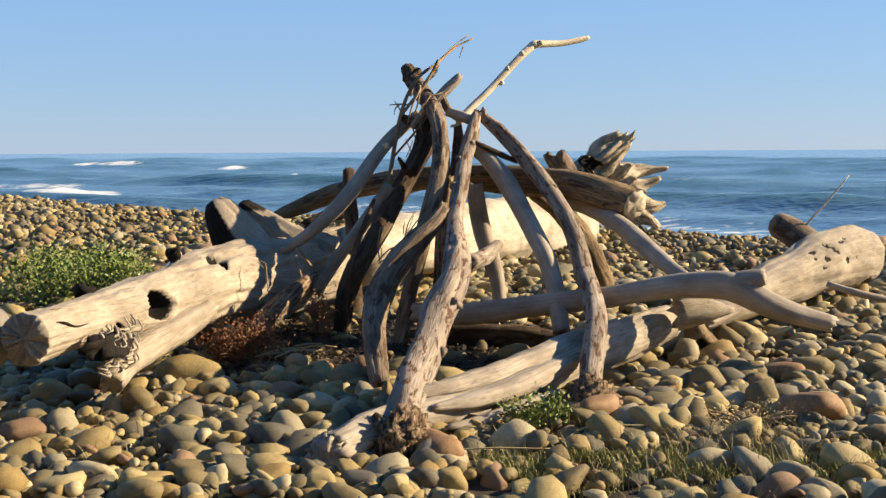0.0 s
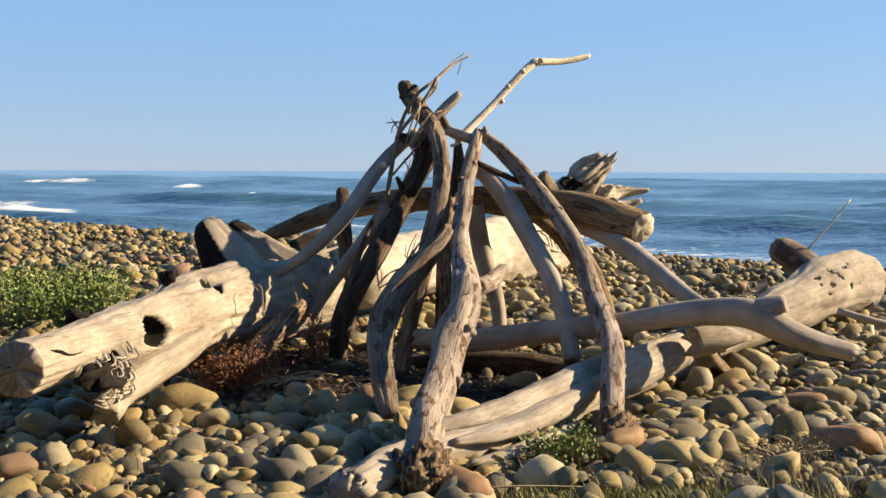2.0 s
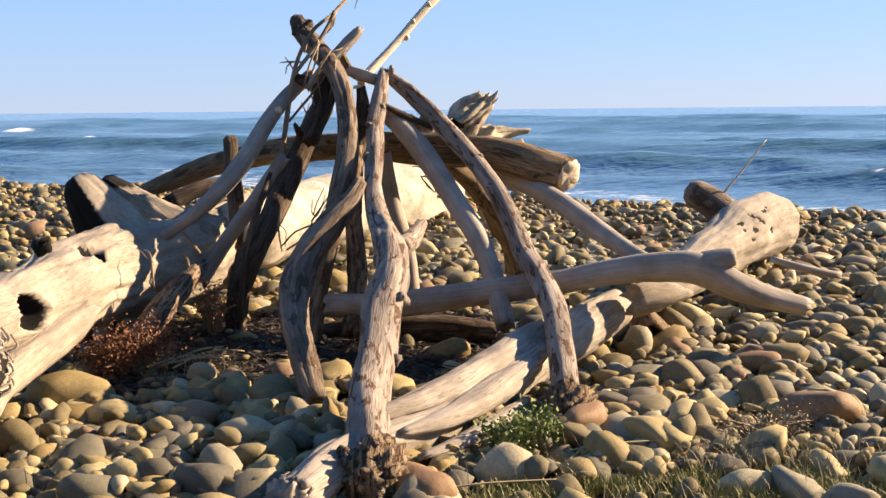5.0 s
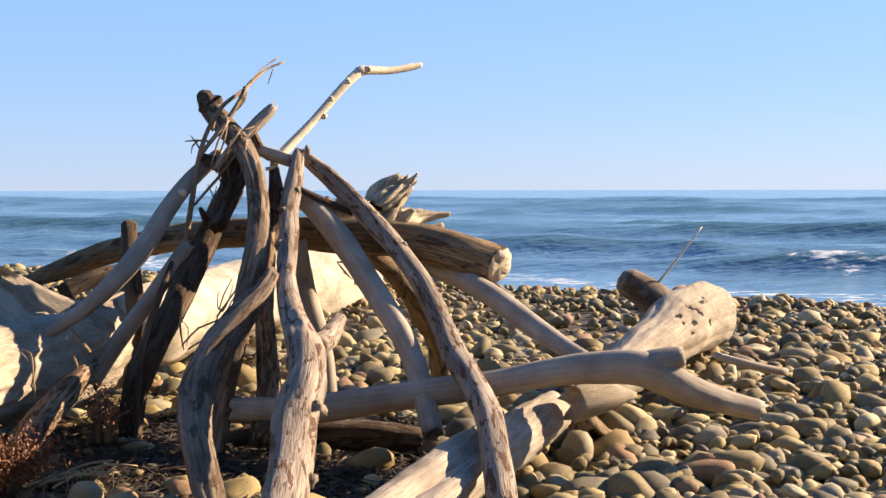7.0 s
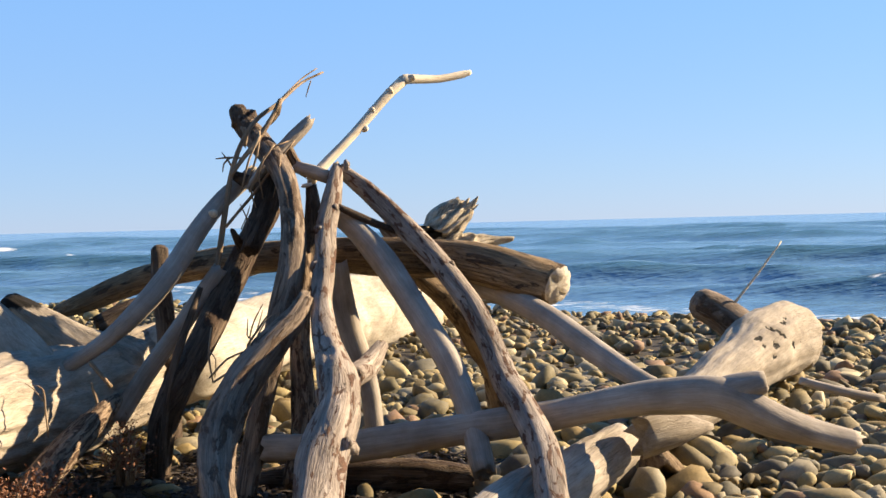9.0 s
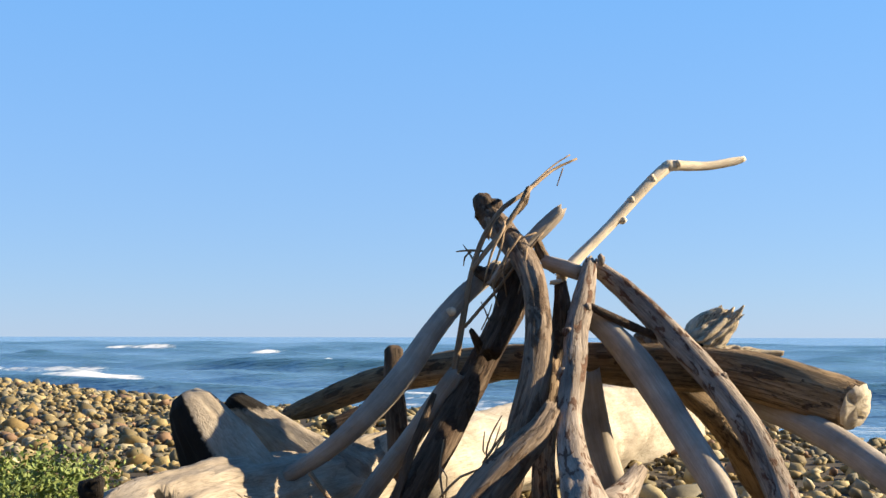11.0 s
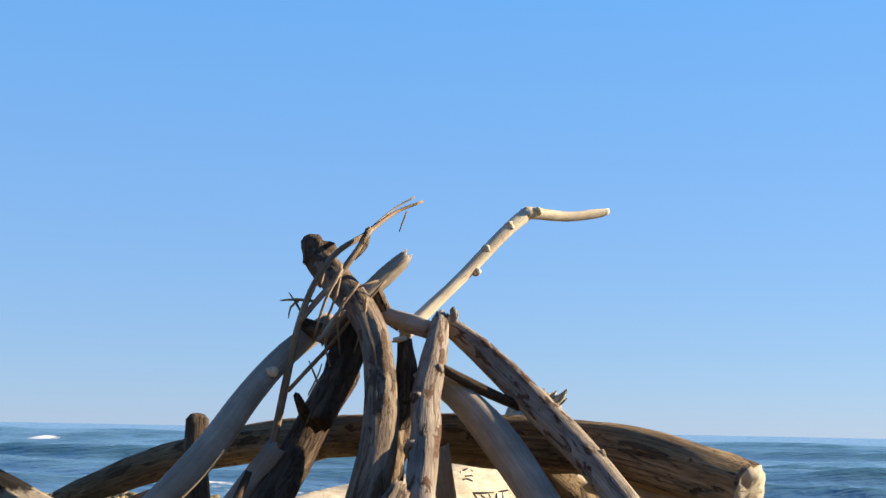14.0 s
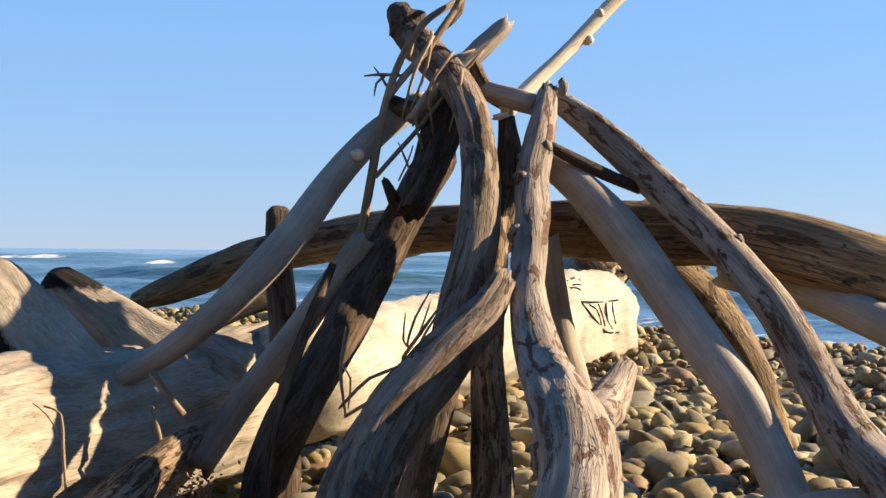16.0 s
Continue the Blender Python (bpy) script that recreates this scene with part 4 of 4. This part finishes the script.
AXIS = [(0.205, -3.497, 0.115, 0.078), (0.36, -3.2, 0.15, 0.09), (0.53, -2.98, 0.165, 0.082), (0.70, -2.8, 0.17, 0.075), (0.86, -2.55, 0.18, 0.078), (1.02, -2.28, 0.205, 0.09), (1.24, -1.92, 0.255, 0.112), (1.5, -1.52, 0.305, 0.120), (1.76, -1.18, 0.36, 0.098)]
wlog = wood_piece("split_log", AXIS, SPLIT, "split pale log lying low under the teepee", 20, lumps=0.05, ridges=0.16, sides=44, ends=("broken", "round"), step=0.035)


def strip(name, first, last, off, sizes, seed, flat, **kw):
    """A strip of the split log, standing off its heart by a crack."""
    pts = [(x + off[0], y + off[1], z + off[2], r) for (x, y, z, _), r in zip(AXIS[first:last], sizes)]
    return limb_part(name, pts, SPLIT, wlog, seed, ridges=0.24, sides=24, flat=flat, **kw)


strip("split_slab", 2, 8, (-0.045, 0.055, 0.092), (0.036, 0.06, 0.074, 0.076, 0.064, 0.034), 51, 0.75)
strip("split_slab", 2, 7, (0.042, -0.048, 0.048), (0.022, 0.056, 0.074, 0.07, 0.024), 53, 0.7)
strip("splinter", 2, 6, (0.115, -0.105, -0.03), (0.018, 0.042, 0.046, 0.016), 52, 0.65)
burl((0.19, -3.47, 0.10), 0.085, SPLIT, wlog, 21, "frayed grey end")
wood_piece("stump", [(1.905, -1.010, 0.472, 0.0522), (1.927, -1.014, 0.314, 0.0628), (1.975, -1.064, 0.190, 0.1074)], BEAMWOOD, "small tan stump propping the forked log", 24, "stump", ridges=0.15)
wood_piece("branch", [(2.819, -0.508, 0.526, 0.0191), (3.011, -0.530, 0.471, 0.0256), (3.251, -0.481, 0.416, 0.0227)], GREY, "thin grey branch lying on the cobbles", 53, "branch", sides=10)

# twigs caught in the top and hanging roots
tw = wood_piece("dry_twig", [(0.423, 0.274, 2.224, 0.0058), (0.304, 0.194, 2.156, 0.0080), (0.194, -0.009, 2.027, 0.0107), (0.097, -0.113, 1.943, 0.0115), (0.041, -0.167, 1.860, 0.0124), (-0.006, -0.191, 1.763, 0.0133), (-0.041, -0.226, 1.636, 0.0142), (-0.063, -0.263, 1.492, 0.0149), (-0.086, -0.296, 1.331, 0.0157), (-0.114, -0.345, 1.137, 0.0155), (-0.128, -0.371, 1.062, 0.0154)], TWIG, "long forked dry twig with thorns, caught in the teepee top", 54, "twig", sides=8, lumps=0.12)
for k, pts in enumerate(([(0.386, 0.302, 2.249, 0.0035), (0.304, 0.223, 2.182, 0.0046), (0.212, 0.042, 2.060, 0.0066)], [(0.355, 0.245, 2.175, 0.0035), (0.337, 0.245, 2.124, 0.0034), (0.323, 0.246, 2.082, 0.0023)], [(0.021, -0.168, 1.787, 0.0123), (0.033, -0.167, 1.839, 0.0144), (0.028, -0.168, 1.886, 0.0082)], [(-0.121, -0.202, 1.725, 0.0031), (-0.056, -0.196, 1.731, 0.0061), (0.015, -0.189, 1.726, 0.0062)], [(-0.089, -0.198, 1.758, 0.0021), (-0.059, -0.196, 1.717, 0.0051), (-0.038, -0.195, 1.680, 0.0051)], [(-0.086, -0.200, 1.656, 0.0021), (-0.079, -0.198, 1.700, 0.0041), (-0.051, -0.195, 1.725, 0.0051)])):
    limb_part("twig", pts, TWIG, tw, 55 + k, sides=6, lumps=0.1)
tw2 = wood_piece("dry_twig", [(0.218, -0.058, 2.040, 0.0085), (0.162, -0.139, 1.928, 0.0125), (0.084, -0.183, 1.805, 0.0133), (0.018, -0.219, 1.718, 0.0122), (-0.040, -0.236, 1.635, 0.0101)], TWIG, "dry brown twig with curled bark", 62, "twig", sides=8)
limb_part("bark_curl", [(0.208, -0.058, 2.044, 0.0085), (0.190, -0.108, 1.966, 0.0168), (0.152, -0.139, 1.907, 0.0146)], BEAMWOOD, tw2, 63, lumps=0.6, ridges=0.5, sides=10)
tw4 = wood_piece("dry_twig", [(0.290, -0.228, 1.808, 0.0051), (0.193, -0.272, 1.690, 0.0061), (0.087, -0.292, 1.548, 0.0079), (0.001, -0.305, 1.448, 0.0079), (-0.064, -0.320, 1.370, 0.0078)], TWIG, "thin dry twig crossing the crooked log", 64, "twig", sides=8)
for k, pts in enumerate(([(0.260, -0.250, 1.805, 0.0041), (0.162, -0.276, 1.761, 0.0051), (0.119, -0.289, 1.669, 0.0050), (0.106, -0.290, 1.598, 0.0040)], [(0.010, -0.303, 1.488, 0.0020), (0.036, -0.301, 1.429, 0.0040), (0.060, -0.299, 1.369, 0.0040)], [(0.059, -0.296, 1.478, 0.0020), (0.044, -0.300, 1.429, 0.0030), (0.012, -0.308, 1.359, 0.0030)])):
    limb_part("twig", pts, TWIG, tw4, 65 + k, sides=6)
for k, pts in enumerate(([(0.182, -1, 1.021, 0.0021), (0.145, -1.04, 0.949, 0.0035), (0.12, -1, 0.875, 0.0035), (0.139, -1.04, 0.868, 0.0021)], [(0.198, -1, 0.965, 0.00288), (0.154, -1.04, 0.9, 0.0048), (0.109, -1, 0.838, 0.0048), (0.105, -1.04, 0.817, 0.0048), (0.017, -1, 0.779, 0.0048), (-0.039, -1.04, 0.722, 0.0048), (-0.066, -1, 0.695, 0.00288)], [(0.114, -1, 0.957, 0.0018), (0.113, -1.04, 0.888, 0.003), (0.126, -1, 0.862, 0.0018)], [(-0.067, -1, 0.819, 0.0018), (-0.029, -1.04, 0.783, 0.003), (-0.041, -1, 0.695, 0.0018)], [(-0.008, -1.269, 0.712, 0.0043), (0.061, -1.253, 0.753, 0.0057), (0.129, -1.230, 0.781, 0.0050), (0.206, -1.144, 0.846, 0.0036)], [(0.116, -1.238, 0.739, 0.0036), (0.161, -1.208, 0.865, 0.0036), (0.211, -1.151, 0.961, 0.0029), (0.253, -1.134, 0.990, 0.0015)], [(-0.079, -0.809, 0.907, 0.003), (-0.09, -0.832, 0.778, 0.005), (-0.073, -0.836, 0.649, 0.003)], [(0.148, -1.211, 0.879, 0.0028), (0.173, -1.194, 0.922, 0.0029), (0.197, -1.151, 1.005, 0.0015)])):
    wood_piece("dry_root", pts, TWIG, "thin dry root hanging in the teepee", 75 + k, "root", sides=6, lumps=0.15)

rnd = random.Random(77)
for k in range(6):  # curled twigs caught in front of the crooked log
    x, z, y = rnd.uniform(0.12, 0.25), rnd.uniform(1.66, 1.86), -0.33 - 0.05 * rnd.random()
    bow, drop, run = rnd.gauss(0, 0.05), rnd.uniform(0.12, 0.3), rnd.gauss(-0.02, 0.05)
    wood_piece("dry_twig", [(x, y, z, 0.006), (x + run * 0.5 + bow, y - 0.03, z - drop * 0.45, 0.0055), (x + run, y + 0.01, z - drop, 0.003)], TWIG, "thin curled tan twig caught in the teepee top", 200 + k, "twig", sides=6, lumps=0.15)


# ---- plants ----
def blades(name, spots, mat, label, category, seed, tall, wide, lean=0.5, parent=None):
    """Tufts of narrow blades: spots are rows of x, y, reach, count."""
    rnd = np.random.RandomState(seed)
    vs, fs = [], []
    for x, y, reach, count in spots:
        for _ in range(count):
            a, r = rnd.uniform(0, 6.283), reach * math.sqrt(rnd.uniform())
            px, py = x + r * math.cos(a), y + 0.7 * r * math.sin(a)
            pz = float(gz(px, py)) + 0.01
            h, w, b = tall * rnd.uniform(0.35, 1.1), wide * rnd.uniform(0.6, 1.2), rnd.uniform(0, 6.283)
            dx, dy = math.cos(b), math.sin(b)
            ln = lean * h * rnd.uniform(0.1, 1.0)
            n0 = len(vs)
            vs += [(px - dy * w, py + dx * w, pz), (px + dy * w, py - dx * w, pz), (px + dx * ln * 0.4 - dy * w * 0.7, py + dy * ln * 0.4 + dx * w * 0.7, pz + h * 0.6),
                   (px + dx * ln * 0.4 + dy * w * 0.7, py + dy * ln * 0.4 - dx * w * 0.7, pz + h * 0.6), (px + dx * ln, py + dy * ln, pz + h)]
            fs += [(n0, n0 + 1, n0 + 3, n0 + 2), (n0 + 2, n0 + 3, n0 + 4)]
    ob = new(name, mesh_from(name, np.array(vs), fs, mat, False))
    return tagged(ob, label, category, kind="stuff")


def shrub(name, center, reach, tall, count, leaf, mats, label, category, seed, stems=14):
    """A low bush: thin stems from one base and many small leaves in uneven clumps."""
    rnd = random.Random(seed)
    cx, cy, cz = center
    root = new(name)
    root.location = (cx, cy, cz)
    tagged(root, label, category)
    chunks, clumps = [], []
    for k in range(stems):
        a, r = rnd.uniform(0, 6.283), math.sqrt(rnd.uniform(0.03, 1))
        end = Vector((math.cos(a) * r * reach[0], math.sin(a) * r * reach[1], tall * rnd.uniform(0.45, 1.0) * (1.1 - 0.5 * r)))
        clumps.append(end)
        me = limb_mesh("stem", [(0.03 * math.cos(a), 0.03 * math.sin(a), -0.02, 0.008), (*(end * 0.5 + Vector((0, 0, 0.03))), 0.006), (*end, 0.003)], TWIG, seed + k, sides=6, step=0.08)
        st = part("stem", me, root)
    vs, fs = [], []
    for k in range(count):
        c = rnd.choice(clumps) * rnd.uniform(0.55, 1.05)
        p = c + Vector((rnd.gauss(0, 0.075) * reach[0] * 2.2, rnd.gauss(0, 0.075) * reach[1] * 2.2, rnd.gauss(0, 0.16) * tall))
        p.z = max(p.z, 0.0)
        u = Vector((rnd.gauss(0, 1), rnd.gauss(0, 1), rnd.gauss(0.5, 0.7))).normalized()
        v = u.cross(Vector((rnd.gauss(0, 1), rnd.gauss(0, 1), rnd.gauss(0, 1)))).normalized()
        s = leaf * rnd.uniform(0.6, 1.3)
        n0 = len(vs)
        vs += [(p - u * s * 0.1)[:], (p + u * s * 0.5 + v * s * 0.26)[:], (p + u * s)[:], (p + u * s * 0.5 - v * s * 0.26)[:]]
        fs.append((n0, n0 + 1, n0 + 2, n0 + 3))
    part("foliage", mesh_from("foliage", vs, fs, mats, False), root)
    return root


shrub("shrub", (-2.72, 0.3, float(gz(-2.72, 0.3))), (0.62, 0.45), 0.46, 6000, 0.034, LEAF, "low green shrub growing among the cobbles", "shrub", 5, 26)
shrub("shrub", (-3.55, 0.25, float(gz(-3.55, 0.25))), (0.6, 0.4), 0.42, 4200, 0.034, LEAF, "low green shrub growing among the cobbles", "shrub", 6, 18)
shrub("shrub", (-3.3, 1.55, float(gz(-3.3, 1.55))), (0.6, 0.55), 0.42, 4200, 0.034, LEAF, "low green shrub growing among the cobbles", "shrub", 16, 20)
shrub("green_weed", (-2.55, -1.0, float(gz(-2.55, -1.0))), (0.5, 0.35), 0.16, 1800, 0.03, LEAF, "dark green weed patch beside the fallen trunk", "weed", 7, 14)
shrub("green_weed", (1.06, -2.92, float(gz(1.06, -2.92))), (0.19, 0.14), 0.21, 1500, 0.022, LEAF, "small green weed beside the split log", "weed", 8, 10)
shrub("dead_plant", (-0.72, -1.72, float(gz(-0.72, -1.72))), (0.30, 0.24), 0.30, 6000, 0.016, RUST, "rusty dead plant under the fallen trunk", "plant", 9, 30)
shrub("dead_plant", (-0.42, -1.15, float(gz(-0.42, -1.15)) + 0.12), (0.13, 0.14), 0.26, 1100, 0.015, RUST, "rusty dead plant under the fallen trunk", "plant", 10, 18)
shrub("dead_plant", (2.05, -2.82, float(gz(2.05, -2.82))), (0.24, 0.14), 0.17, 900, 0.013, STRAW, "dry brown weed among the cobbles", "weed", 12, 14)
rnd = random.Random(61)
TUFTS = [(rnd.uniform(0.85, 2.7), rnd.gauss(-3.42, 0.17), rnd.uniform(0.06, 0.16), int(rnd.uniform(60, 230))) for k in range(44)]
blades("grass", TUFTS, GRASS, "short green grass between the cobbles", "grass", 3, 0.058, 0.0026, 0.8)
blades("dry_grass", [(1.3, -3.35, 0.5, 160), (1.95, -3.1, 0.3, 220), (2.2, -3.3, 0.4, 160), (1.7, -3.7, 0.6, 200), (-0.75, -3.3, 0.4, 90), (-0.45, -1.75, 0.3, 160), (-1.2, -3.7, 0.5, 60)], STRAW, "dry straw-coloured grass", "grass", 4, 0.13, 0.002, 1.6)
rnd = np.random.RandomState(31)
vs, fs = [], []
for k in range(7600):  # leaf, bark and twig litter on the teepee's soil, near black for its shade
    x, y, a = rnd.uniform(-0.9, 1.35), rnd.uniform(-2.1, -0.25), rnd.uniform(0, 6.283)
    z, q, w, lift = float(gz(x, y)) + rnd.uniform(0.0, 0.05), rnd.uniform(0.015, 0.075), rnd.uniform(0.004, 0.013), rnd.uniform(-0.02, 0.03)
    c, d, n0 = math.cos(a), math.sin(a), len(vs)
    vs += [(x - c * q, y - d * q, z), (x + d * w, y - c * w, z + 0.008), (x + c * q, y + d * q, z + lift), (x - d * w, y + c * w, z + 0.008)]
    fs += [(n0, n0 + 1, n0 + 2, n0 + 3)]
tagged(new("litter", mesh_from("litter", np.array(vs), fs, SHADE_LITTER, False)), "leaf and bark litter on the soil inside the teepee, coloured near black for shade", "litter", kind="stuff")
rnd = random.Random(21)
for k in range(9):
    x, y, a = -0.42 + rnd.gauss(0, 0.13), -1.72 + rnd.gauss(0, 0.1), rnd.gauss(0.25, 0.5)
    z, h = float(gz(x, y)) + 0.07, rnd.uniform(0.1, 0.2)
    wood_piece("dry_stalk", [(x - math.cos(a) * h, y - math.sin(a) * h, z, 0.005), (x, y, z + 0.025, 0.006), (x + math.cos(a) * h, y + math.sin(a) * h, z + 0.02, 0.004)], STRAW, "dry straw stalk lying on the cobbles", 100 + k, "stalk", "dry stalks", sides=6)
for k, (x0, y0, x1, y1) in enumerate(((0.55, -3.40, 1.15, -3.30), (1.15, -3.02, 1.62, -2.92), (1.2, -3.1, 1.4, -2.8))):
    wood_piece("dry_stalk", [(x0, y0, float(gz(x0, y0)) + 0.05, 0.003), ((x0 + x1) / 2, (y0 + y1) / 2 - 0.02, float(gz(x0, y0)) + 0.075, 0.004), (x1, y1, float(gz(x1, y1)) + 0.06, 0.003)], STRAW, "dry straw stalk lying on the cobbles", 120 + k, "stalk", "dry stalks", sides=6)


# ---- cobbles ----
def pebble_shapes(level, count, seed):
    rng = np.random.RandomState(seed)
    out = []
    for k in range(count):
        bm = bmesh.new()
        bmesh.ops.create_icosphere(bm, subdivisions=level, radius=1.0)
        v = np.array([q.co[:] for q in bm.verts])
        f = np.array([[q.index for q in p.verts] for p in bm.faces])
        bm.free()
        a = np.array([1.0, rng.uniform(0.62, 0.95), rng.uniform(0.38, 0.76)])
        way = rng.normal(size=(14, 3))  # worn flat faces meeting in soft edges
        way /= np.linalg.norm(way, axis=1)[:, None]
        lean = (v @ way.T).clip(0) / rng.uniform(0.76, 1.05, 14)
        soft = rng.uniform(5.0, 10.0)
        reach = (lean ** soft).sum(1) ** (-1 / soft)
        off = np.array([noise.noise(Vector(p) * 1.3 + Vector((k * 5.1, seed, 0))) for p in v])
        out.append((v * (1.12 * reach.clip(0.5, 1.3) * (1 + 0.12 * off))[:, None] * a, f))
    return out


def turns(rng, n, tilt):
    """Random turns: any way round, leaning a little."""
    az, ax, ay = rng.uniform(0, 2 * np.pi, n), rng.normal(0, tilt, n), rng.normal(0, tilt, n)
    cz, sz_, cx, sx, cy, sy = np.cos(az), np.sin(az), np.cos(ax), np.sin(ax), np.cos(ay), np.sin(ay)
    o, i = np.zeros(n), np.ones(n)
    rz = np.stack([cz, -sz_, o, sz_, cz, o, o, o, i], -1).reshape(n, 3, 3)
    rx = np.stack([i, o, o, o, cx, -sx, o, sx, cx], -1).reshape(n, 3, 3)
    ry = np.stack([cy, o, sy, o, i, o, -sy, o, cy], -1).reshape(n, 3, 3)
    return rx @ ry @ rz


def scatter(rng, n, x0, x1, y0, y1, inside):
    x, y = rng.uniform(x0, x1, n), rng.uniform(y0, y1, n)
    keep = inside(x, y)
    return x[keep], y[keep]


def heap(name, shapes, x, y, size, sink, rng, label, tilt=0.36):
    n = len(x)
    rot = turns(rng, n, tilt)
    z = gz(x, y) + sink
    vs, fs, base = [], [], 0
    kind = rng.randint(0, len(shapes), n)
    for k, (v, f) in enumerate(shapes):
        sel = np.nonzero(kind == k)[0]
        if len(sel) == 0:
            continue
        w = np.einsum("nij,vj->nvi", rot[sel], v) * size[sel][:, None, None]
        w += np.stack([x[sel], y[sel], z[sel]], -1)[:, None, :]
        vs.append(w.reshape(-1, 3))
        fs.append((f[None] + (base + np.arange(len(sel)) * len(v))[:, None, None]).reshape(-1, 3))
        base += len(sel) * len(v)
    vs, fs = np.concatenate(vs), np.concatenate(fs)
    me = bpy.data.meshes.new(name)
    me.vertices.add(len(vs))
    me.vertices.foreach_set("co", vs.ravel())
    me.loops.add(fs.size)
    me.loops.foreach_set("vertex_index", fs.ravel())
    me.polygons.add(len(fs))
    me.polygons.foreach_set("loop_start", np.arange(len(fs)) * 3)
    me.polygons.foreach_set("use_smooth", np.ones(len(fs), bool))
    me.materials.append(STONES)
    me.update(calc_edges=True)
    return tagged(new(name, me), label, "cobbles", kind="stuff")


def in_view(x, y):
    d = y + 9.0
    return (x > -0.62 * d - 1.6) & (x < 0.42 * d + 3.2) & (y < crest(x) + 1.6)


rng = np.random.RandomState(5)
MID = pebble_shapes(2, 14, 2)
LOW = pebble_shapes(1, 12, 3)
NEAR = "tan, olive and grey rounded beach cobbles lying close together"


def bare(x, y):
    """The soil inside the teepee, where stones are thinned out to deepen its shade."""
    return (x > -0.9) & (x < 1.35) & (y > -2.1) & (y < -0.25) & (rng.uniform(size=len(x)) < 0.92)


def near(x, y):
    return in_view(x, y) & ~bare(x, y) & ~((x > 0.8) & (x < 2.7) & (y > -3.95) & (y < -3.1) & (rng.uniform(size=len(x)) < 0.78))


def middle(x, y):
    return (x > -3.6) & (x < 4.8) & (y > -1.4) & (y < 2.2)


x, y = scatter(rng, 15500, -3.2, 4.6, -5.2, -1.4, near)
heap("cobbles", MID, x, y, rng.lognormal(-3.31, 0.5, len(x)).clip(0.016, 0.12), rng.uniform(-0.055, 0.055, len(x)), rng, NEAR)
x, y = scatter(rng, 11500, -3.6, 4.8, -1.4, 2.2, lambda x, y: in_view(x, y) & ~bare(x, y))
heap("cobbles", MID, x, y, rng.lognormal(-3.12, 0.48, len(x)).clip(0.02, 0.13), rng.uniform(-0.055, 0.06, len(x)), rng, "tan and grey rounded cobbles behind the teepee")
x, y = scatter(rng, 80000, -18, 14, -6.4, 18, lambda x, y: in_view(x, y) & ~bare(x, y) & ~middle(x, y) & ~((x > -3.2) & (x < 4.6) & (y > -5.2) & (y < -1.4)))
heap("cobbles", LOW, x, y, rng.lognormal(-3.06, 0.48, len(x)).clip(0.02, 0.14), rng.uniform(-0.055, 0.06, len(x)), rng, "tan and grey rounded cobbles on the beach")
x, y = scatter(rng, 18000, -13, 12, -13, 11, lambda x, y: ~in_view(x, y) & (y < crest(x) + 1.6) | (in_view(x, y) & (y < -6.4)))
heap("cobbles", LOW, x, y, rng.lognormal(-2.95, 0.42, len(x)).clip(0.025, 0.14), rng.uniform(-0.05, 0.04, len(x)), rng, "tan and grey rounded cobbles on the wider beach")

# cobbles that can be told apart, each by itself
SHAPES = []
for v, f in pebble_shapes(3, 14, 9):
    SHAPES.append(mesh_from("cobble", v, [tuple(q) for q in f], STONE))
RUSTY = [mesh_from("cobble", v, [tuple(q) for q in f], RUSTSTONE) for v, f in pebble_shapes(3, 2, 17)]


def cobble(x, y, r, label, seed, lift=0.35, name="cobble"):
    rnd = np.random.RandomState(seed)
    ob = new(name, SHAPES[rnd.randint(len(SHAPES))])
    m = Matrix(turns(rnd, 1, 0.25)[0].tolist()).to_4x4()
    ob.matrix_world = Matrix.Translation((x, y, float(gz(x, y)) + lift * r)) @ m @ Matrix.Diagonal((r, r, r, 1))
    return tagged(ob, label, "cobble", "cobbles round the teepee")


for k in range(285):
    x, y = rng.uniform(-1.7, 2.9), rng.uniform(-4.15, -1.7)
    cobble(x, y, min(0.11, max(0.03, rng.lognormal(-3.05, 0.36))), "rounded beach cobble lying among others", 1000 + k)
for k, (x, y, r) in enumerate(((1.92, -1.95, 0.12), (-0.93, -2.15, 0.17), (0.37, -3.72, 0.08), (0.25, -3.80, 0.085), (0.54, -3.80, 0.10), (0.75, -3.68, 0.085), (-0.99, -2.74, 0.12), (-1.32, -2.59, 0.10), (-1.47, -2.86, 0.10), (1.58, -2.80, 0.11),
                              (1.80, -3.34, 0.09), (-0.29, -3.75, 0.10), (1.97, -0.85, 0.12), (2.24, -0.55, 0.11), (1.50, -2.35, 0.10), (2.15, -2.40, 0.11), (1.2, -3.66, 0.09), (-0.05, -2.55, 0.10), (-1.34, -3.2, 0.11))):
    cobble(x, y, r, "large smooth cobble lying among smaller ones", 2000 + k, 0.45)
for k, (x, y, r) in enumerate(((2.36, -1.72, 0.12), (2.33, -2.62, 0.12), (1.35, -2.64, 0.125), (0.63, -3.36, 0.10), (2.05, -1.35, 0.10))):
    cobble(x, y, r, "large rusty orange cobble lying among grey ones", 2100 + k, 0.5).data = RUSTY[k % 2]
